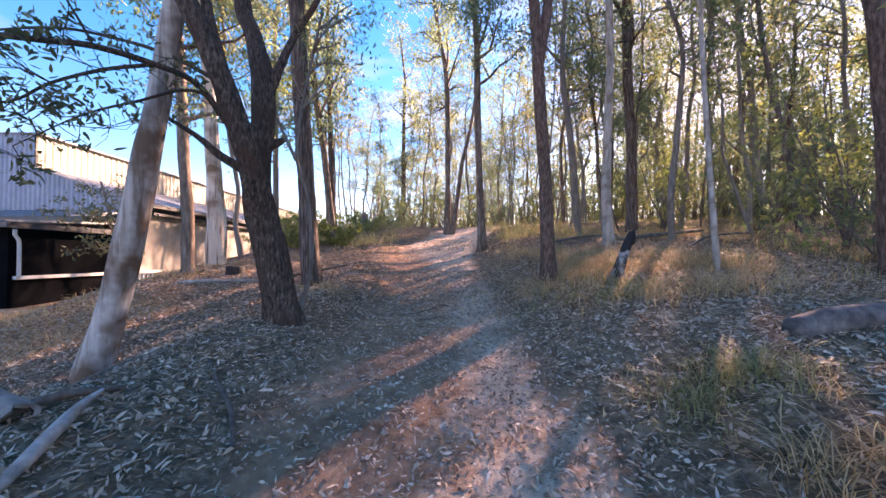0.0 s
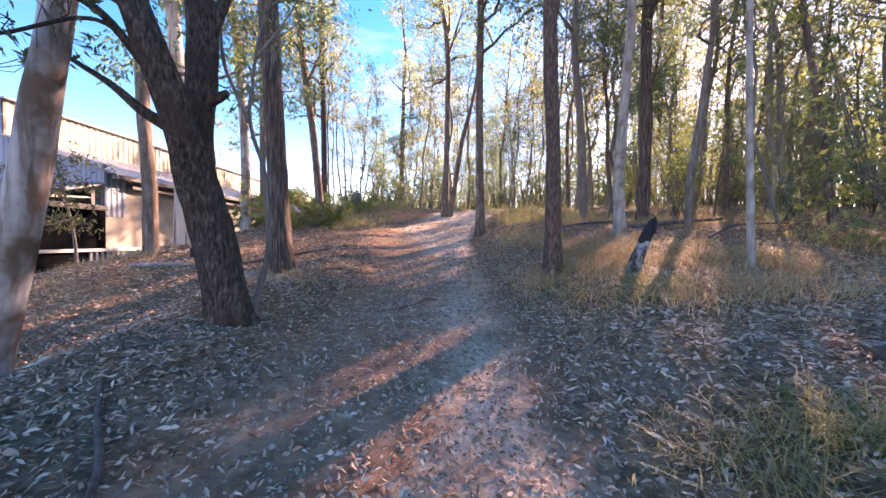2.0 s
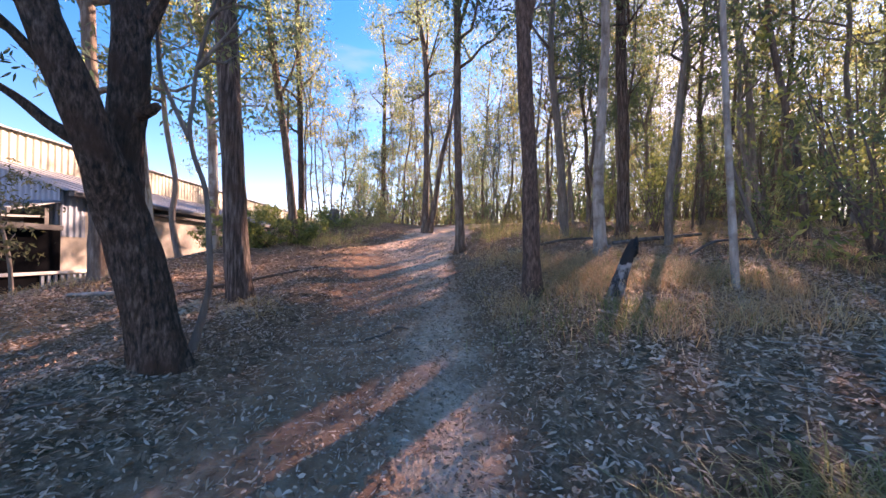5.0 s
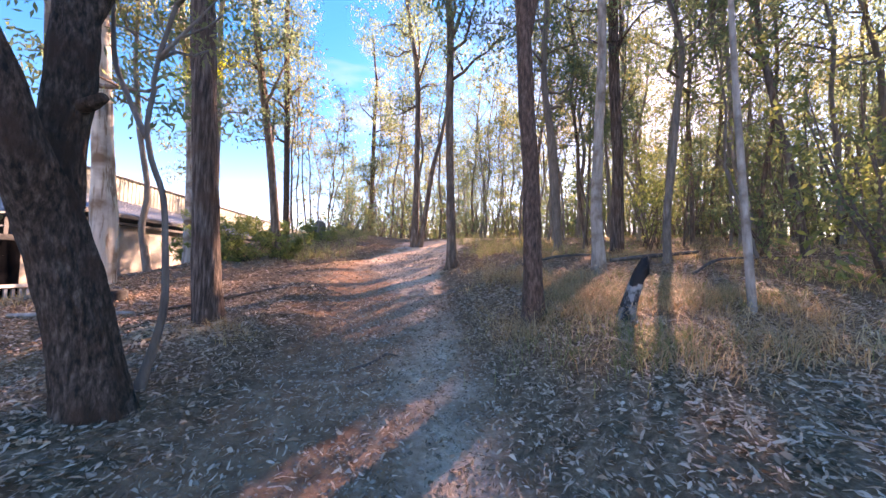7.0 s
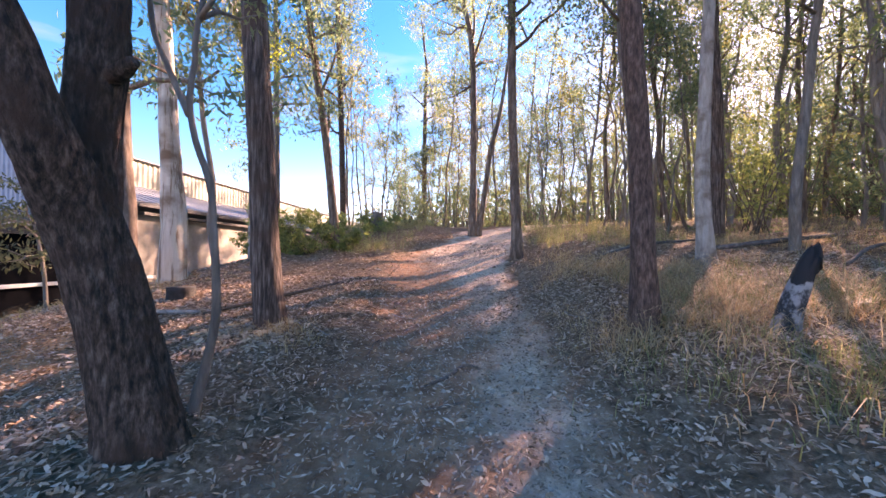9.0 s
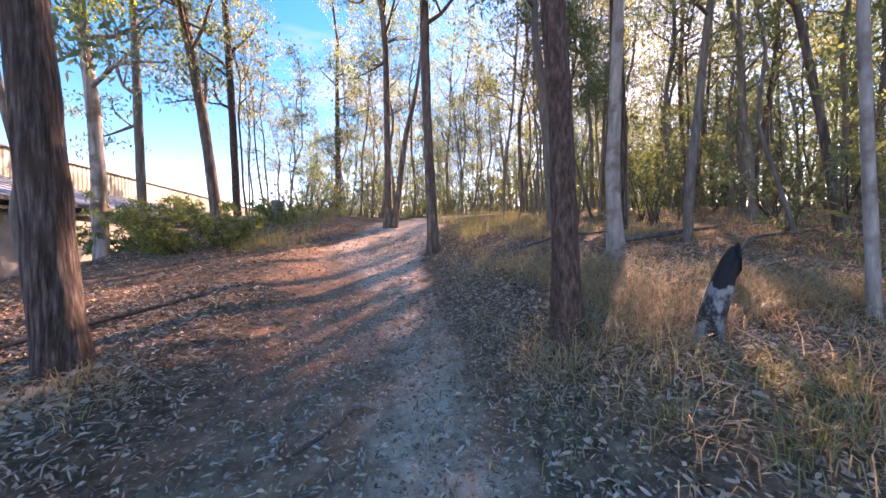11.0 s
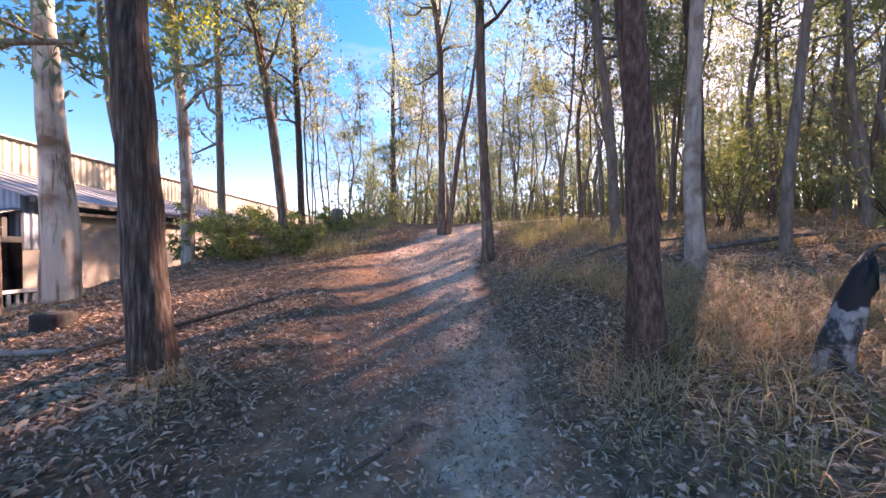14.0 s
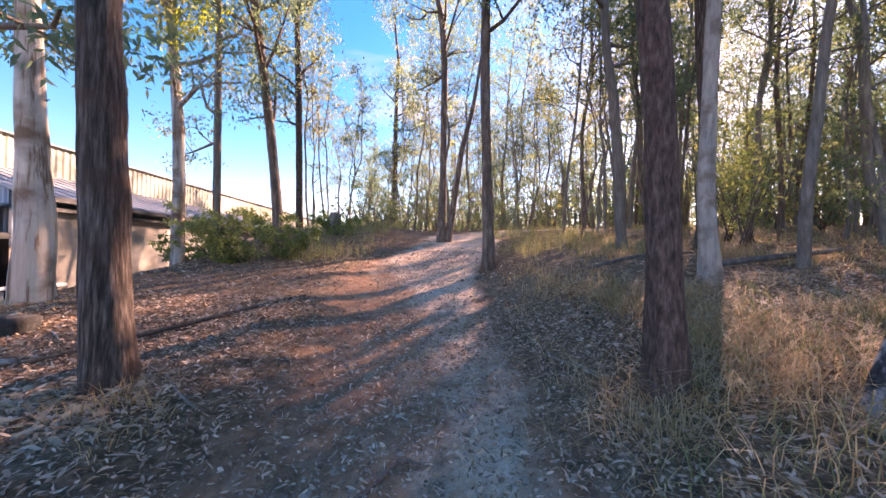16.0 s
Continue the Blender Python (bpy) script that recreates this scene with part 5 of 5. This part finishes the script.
def shed():
    root = thing("shed", "long corrugated steel shed with cream clerestory and concrete side wall", "building")
    B = lambda n, lo, hi, m, bev=0.0, lab="": part(n, box_bm(lo, hi, bev), m, root, lab)
    # side wall under the long eave
    B("side_wall", (-13.4, 14.7, -0.4), (-13.15, 60, 3.55), CONCRETE, lab="stained concrete side wall")
    # gable front, stepped up to the raised middle
    gx0, gx1 = -22.8, -13.15
    yg = 14.65

    def gable_top(s):
        x = gx0 + s
        if -19.4 <= x <= -17.1:
            return 6.85
        if x < -19.4:
            return 3.75 + (5.45 - 3.75) * (x - gx0) / (-19.4 - gx0)
        return 5.45 + (4.05 - 5.45) * (x + 17.1) / (gx1 + 17.1)
    corrugated("gable_wall", (gx0, yg), (gx1, yg), 2.3, 5, 0.2, 0.035, STEEL, root, gable_top)
    corrugated("side_cladding", (gx1 + 0.02, yg), (gx1 + 0.02, 15.6), 2.3, 4.0, 0.2, 0.03, STEEL, root)
    corrugated("clerestory_side", (-17.08, yg), (-17.08, 60), 5.2, 6.8, 0.3, 0.03, CREAM, root)
    corrugated("clerestory_side", (-19.42, 60), (-19.42, yg), 5.2, 6.8, 0.3, 0.03, CREAM, root)
    roof_sheet("clerestory_roof", ((-16.9, yg - 0.1, 6.85), (-16.9, 60, 6.85), (-19.6, 60, 6.9), (-19.6, yg - 0.1, 6.9)), 0.6, ROOF, root)
    roof_sheet("main_roof", ((-12.75, yg - 0.15, 4.0), (-12.75, 60, 4.0), (-17.1, 60, 5.45), (-17.1, yg - 0.15, 5.45)), 0.6, ROOF, root)
    roof_sheet("main_roof", ((-22.9, 60, 3.75), (-22.9, yg - 0.15, 3.75), (-19.4, yg - 0.15, 5.45), (-19.4, 60, 5.45)), 0.6, ROOF, root)
    B("gutter", (-12.85, yg, 3.78), (-12.65, 60, 3.95), DARKTRIM, 0.02)
    B("eave_soffit", (-13.15, 15.6, 3.5), (-12.85, 60, 3.62), DARKTRIM)
    # awning roof that runs across the gable
    roof_sheet("awning", ((-12.9, 12.9, 3.12), (-34, 12.9, 3.12), (-34, 14.6, 3.6), (-13.0, 14.6, 3.6)), 0.6, ROOF, root)
    B("awning_fascia", (-34, 12.82, 2.95), (-12.9, 12.9, 3.14), DARKTRIM)
    # lower band of louvres between awning and verandah roof
    B("louvre_band", (-34, 14.3, 2.2), (-13.3, 14.45, 3.3), DARKTRIM)
    for i in range(5):
        for k in range(5):
            B("louvre", (-15.6 - i * 3.2, 14.22, 2.55 + k * 0.11), (-14.0 - i * 3.2, 14.29, 2.61 + k * 0.11), STEEL)
    # verandah roof and its white fascia
    roof_sheet("verandah_roof", ((-13.15, 10.35, 2.72), (-33.5, 10.35, 2.72), (-33.5, 14.2, 3.0), (-13.15, 14.2, 3.0)), 0.5, ROOF, root)
    B("verandah_fascia", (-33.5, 10.28, 2.55), (-14.1, 10.35, 2.76), WHITE, 0.01)
    B("corner_fascia", (-14.1, 10.26, 2.5), (-12.75, 10.36, 2.68), DARKTRIM, 0.01)
    B("side_fascia", (-12.9, 10.36, 2.5), (-12.75, 14.4, 2.68), DARKTRIM)
    # front wall: upper beige with windows, lower slats
    B("front_wall", (-33, 10.72, 0.05), (-15.95, 10.85, 2.5), WALLBEIGE)
    x = -16.1
    widths = (1.5, 1.5, 1.4, 1.1, 1.1, 1.6, 1.6, 2.2)
    for i, w in enumerate(widths):
        part("window_frame", box_bm((x - w, 10.66, 1.25 if i else 1.45), (x - w + 0.16, 10.72, 2.4), 0.005), DARKTRIM, root)
        # WHITE panes: the bright reflection on the glass is put into the colour
        g = part("window", box_bm((x - w + 0.17, 10.685, 1.3 if i else 1.45), (x - 0.02, 10.715, 2.35)), RED if i == 6 else (GLASS if i in (1, 2, 5) else WHITE), root)
        x -= w
    xx = -16.0
    while xx > -26:
        part("slat", box_bm((xx - 0.09, 10.6, 0.12), (xx, 10.655, 1.42 if xx > -18 else 1.2)), STEEL, root)
        xx -= 0.16
    B("low_rail", (-33, 10.5, 0.86), (-15.95, 10.6, 0.95), DARKTRIM)
    B("slat_backing", (-33, 10.658, 0.1), (-15.95, 10.70, 1.2), GREYPANEL)
    # corner panel, a grey mesh screen in a pale frame
    B("screen", (-15.7, 10.66, 0.1), (-13.55, 10.72, 2.38), GREYPANEL, lab="dark grey mesh screen")
    B("screen_post", (-15.95, 10.58, 0.05), (-15.72, 10.74, 2.5), WHITE, 0.01)
    B("screen_post", (-13.55, 10.58, 0.95), (-13.38, 10.74, 2.5), WHITE, 0.01)
    B("screen_head", (-15.72, 10.6, 2.38), (-13.55, 10.7, 2.5), WHITE)
    B("screen_rail", (-15.72, 10.6, 0.9), (-13.4, 10.65, 1.0), WHITE)
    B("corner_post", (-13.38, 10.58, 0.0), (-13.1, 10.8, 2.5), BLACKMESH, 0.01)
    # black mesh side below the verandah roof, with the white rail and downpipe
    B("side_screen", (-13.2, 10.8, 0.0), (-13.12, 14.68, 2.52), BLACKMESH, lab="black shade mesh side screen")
    B("side_rail", (-13.1, 10.7, 0.93), (-12.98, 16.3, 1.04), WHITE, 0.012)
    for i in range(9):
        B("slat", (-13.11, 14.0 + i * 0.22, 0.15), (-13.06, 14.1 + i * 0.22, 0.9), STEEL)
    v, f = tube([(-12.95, 10.62, 2.45, 0.05), (-13.0, 10.66, 2.3, 0.05), (-13.02, 10.78, 2.15, 0.05), (-13.02, 10.8, 1.5, 0.05), (-13.02, 10.8, 1.0, 0.05)], 10, 0.1, 0)
    mesh_from("downpipe", v, f, WHITE, root)
    B("apron", (-33.5, 9.9, -0.4), (-12.7, 10.296, 0.03), CONCRETE, 0.01, "pale concrete apron along the verandah")
    B("slab", (-33.5, 10.3, -0.4), (-12.9, 14.6, 0.06), CONCRETE, 0.01)
    # gable end of the next shed beyond
    corrugated("rear_gable", (-40, 18), (-23, 18), 2.5, 6, 0.25, 0.03, STEEL, root, lambda s: 3.6 + 2.6 * (1 - abs(s - 9) / 9))
    B("rear_window", (-33.5, 17.85, 4.0), (-30.6, 17.95, 5.2), WHITE)
    roof_sheet("rear_roof", ((-22.9, 17.9, 3.9), (-22.9, 45, 3.9), (-31, 45, 6.3), (-31, 17.9, 6.3)), 0.6, ROOF, root)
    return root


shed()


# ---- the brick building ----
BRICK = surface("cream_brick", [(0.3, (0.50, 0.37, 0.20)), (0.55, (0.66, 0.52, 0.31)), (0.75, (0.74, 0.61, 0.39))], (6, 6, 6), rough=0.85, bump=0.3, bump_dist=0.004, fine=6, vary=0.14)
MORTAR = paint("mortar", (0.40, 0.31, 0.2), 0.95, 0.15)
GREYPIPE = paint("grey_pipe_paint", (0.36, 0.35, 0.33), 0.5)
TIMBER = surface("weathered_timber", [(0.3, (0.13, 0.10, 0.075)), (0.7, (0.27, 0.22, 0.165))], (2, 2, 14), bump=0.3, bump_dist=0.006)

BRICK_AT = Matrix.Translation((-9.4, 3.65, 0.0)) @ Matrix.Rotation(radians(-17.5), 4, "Z")
brick_house = thing("brick_building", "cream brick building wall in warm low sun", "building", at=BRICK_AT)
# local axes: the wall runs towards -y, and its face looks along +x
core = part("core", box_bm((-4.0, -9.0, -0.8), (-0.012, -0.0, 3.06)), MORTAR, brick_house)
part("parapet_cap", box_bm((-4.05, -9.05, 3.08), (0.04, 0.8, 3.13), 0.008), DARKTRIM, brick_house)
part("overhang", box_bm((-4.0, 0.16, 2.12), (-0.03, 0.78, 3.07), 0.005), TIMBER, brick_house, "dark timber-clad overhang")
for i in range(9):
    part("board", box_bm((-0.03, 0.16, 2.13 + i * 0.104), (0.0, 0.78, 2.222 + i * 0.104), 0.004), TIMBER, brick_house)
v, f = tube([(-0.03, 0.08, -0.3, 0.06), (-0.03, 0.08, 1.6, 0.06), (-0.03, 0.08, 3.75, 0.06)], 12, 0.4, 0)
mesh_from("pipe", v, f, GREYPIPE, brick_house)
v, f = tube([(0.012, -0.22, -0.2, 0.012), (0.012, -0.22, 2.5, 0.012)], 8, 0.6, 0)
mesh_from("conduit", v, f, DARKTRIM, brick_house)

# ---- low block edging and wire fence in the hollow ----
edging = thing("block_edging", "row of low pale concrete blocks edging the hollow", "low wall")
for i in range(7):
    x, y = -10.5 + i * 0.165, 3.98 + i * 0.2
    g = ground_z(x, y)
    bm = box_bm((-0.115, -0.07, -0.12), (0.115, 0.07, 0.27 + 0.02 * (i % 2)), 0.014)
    bm.transform(pose(x, y, g, 0, 0, 50 + (i % 3) * 2))
    part("block", bm, PALECRETE, edging)
wire_fence = thing("wire_fence", "rusty post and wire fence behind the block edging", "fence")
FENCE = [(-12.5, 4.2), (-12.0, 4.63), (-11.55, 5.02), (-11.1, 5.45), (-10.6, 5.95)]
for x, y in FENCE:
    g = ground_z(x, y)
    v, f = tube([(x, y, g - 0.2, 0.024), (x, y, g + 0.5, 0.022), (x + 0.02, y, g + 1.0, 0.02)], 6, 0.4, 0.05)
    mesh_from("post", v, f, RUST, wire_fence)
for h in (0.3, 0.62, 0.92):
    v, f = tube([(x, y, ground_z(x, y) + h, 0.004) for x, y in FENCE], 4, 0.5, 0)
    mesh_from("wire", v, f, RUST, wire_fence)
marker = part("marker_post", box_bm((-0.04, -0.04, -0.1), (0.04, 0.04, 0.34), 0.006), WHITE, None)
marker.matrix_basis = pose(-11.38, 6.62, ground_z(-11.38, 6.62), 2, 3, 20)
tagged(marker, "short white marker post standing in the hollow", "post")
plank = part("plank", box_bm((-0.9, -0.09, 0.0), (0.9, 0.09, 0.045), 0.006), DEADWOOD, None)
plank.matrix_basis = pose(-12.2, 9.9, ground_z(-12.2, 9.9), 0, 0, 12)
tagged(plank, "pale weathered plank lying at the foot of the black screen", "plank")
zg = ground_z(-12.86, 5.93)
broken_stump("dark_stump", "small dark burnt stump in the hollow", [(-12.86, 5.93, zg - 0.05, 0.15), (-12.86, 5.93, zg + 0.2, 0.13), (-12.84, 5.93, zg + 0.45, 0.12)], 0.06, BLACKWOOD, 3.3)
for i, (x, y, h, sp) in enumerate([(-6.5, 2.8, 0.55, 1.0), (-7.2, 2.2, 0.5, 0.9), (-8.5, 5.55, 0.34, 0.7), (-9.4, 5.95, 0.3, 0.6), (-10.3, 6.4, 0.5, 0.7), (-9.3, 2.75, 0.42, 0.5), (-11.9, 6.3, 0.45, 0.6)]):
    bush("hollow_shrub", "low dark green shrub in the hollow", x, y, h, sp, LEAF_FORK, 360 + i, stems=11, per=44, leaf_size=(0.07, 0.026), group="shrubs in the hollow")

# ---- brickwork ----
half = bpy.data.meshes.new("brick")
bm = box_bm((-0.03, -0.115, -0.038), (0.0, 0.115, 0.038), 0.004)
bm.to_mesh(half)
bm.free()
half.materials.append(BRICK)
far_v, far_f, singles = [], [], 0
for row in range(38):
    z = -0.16 + row * 0.086
    for k in range(38):
        y = -0.118 - k * 0.24 - (0.12 if row % 2 else 0.0)
        if y < -8.9:
            continue
        if k == 0 and row % 2:
            o = len(far_v)
            far_v += [(x0, -0.058 + dy, z + dz) for x0 in (-0.03, 0.0) for dz in (-0.038, 0.038) for dy in (-0.055, 0.055)]
            far_f += [tuple(o + q for q in fc) for fc in ((4, 5, 7, 6), (0, 4, 6, 2), (1, 3, 7, 5), (0, 1, 5, 4), (2, 6, 7, 3))]
        if 3 < row < 36 and k < 10 and singles < 300:
            ob = new("brick", half)
            ob.parent = brick_house
            ob.matrix_basis = pose(0.0, y, z)
            singles += 1
        else:
            o = len(far_v)
            far_v += [(x0, y + dy, z + dz) for x0 in (-0.03, 0.0) for dz in (-0.038, 0.038) for dy in (-0.115, 0.115)]
            far_f += [tuple(o + q for q in fc) for fc in ((4, 5, 7, 6), (0, 4, 6, 2), (1, 3, 7, 5), (0, 1, 5, 4), (2, 6, 7, 3))]
bricks = mesh_from("brickwork", far_v, far_f, BRICK, brick_house, False)
tagged(bricks, kind="stuff")
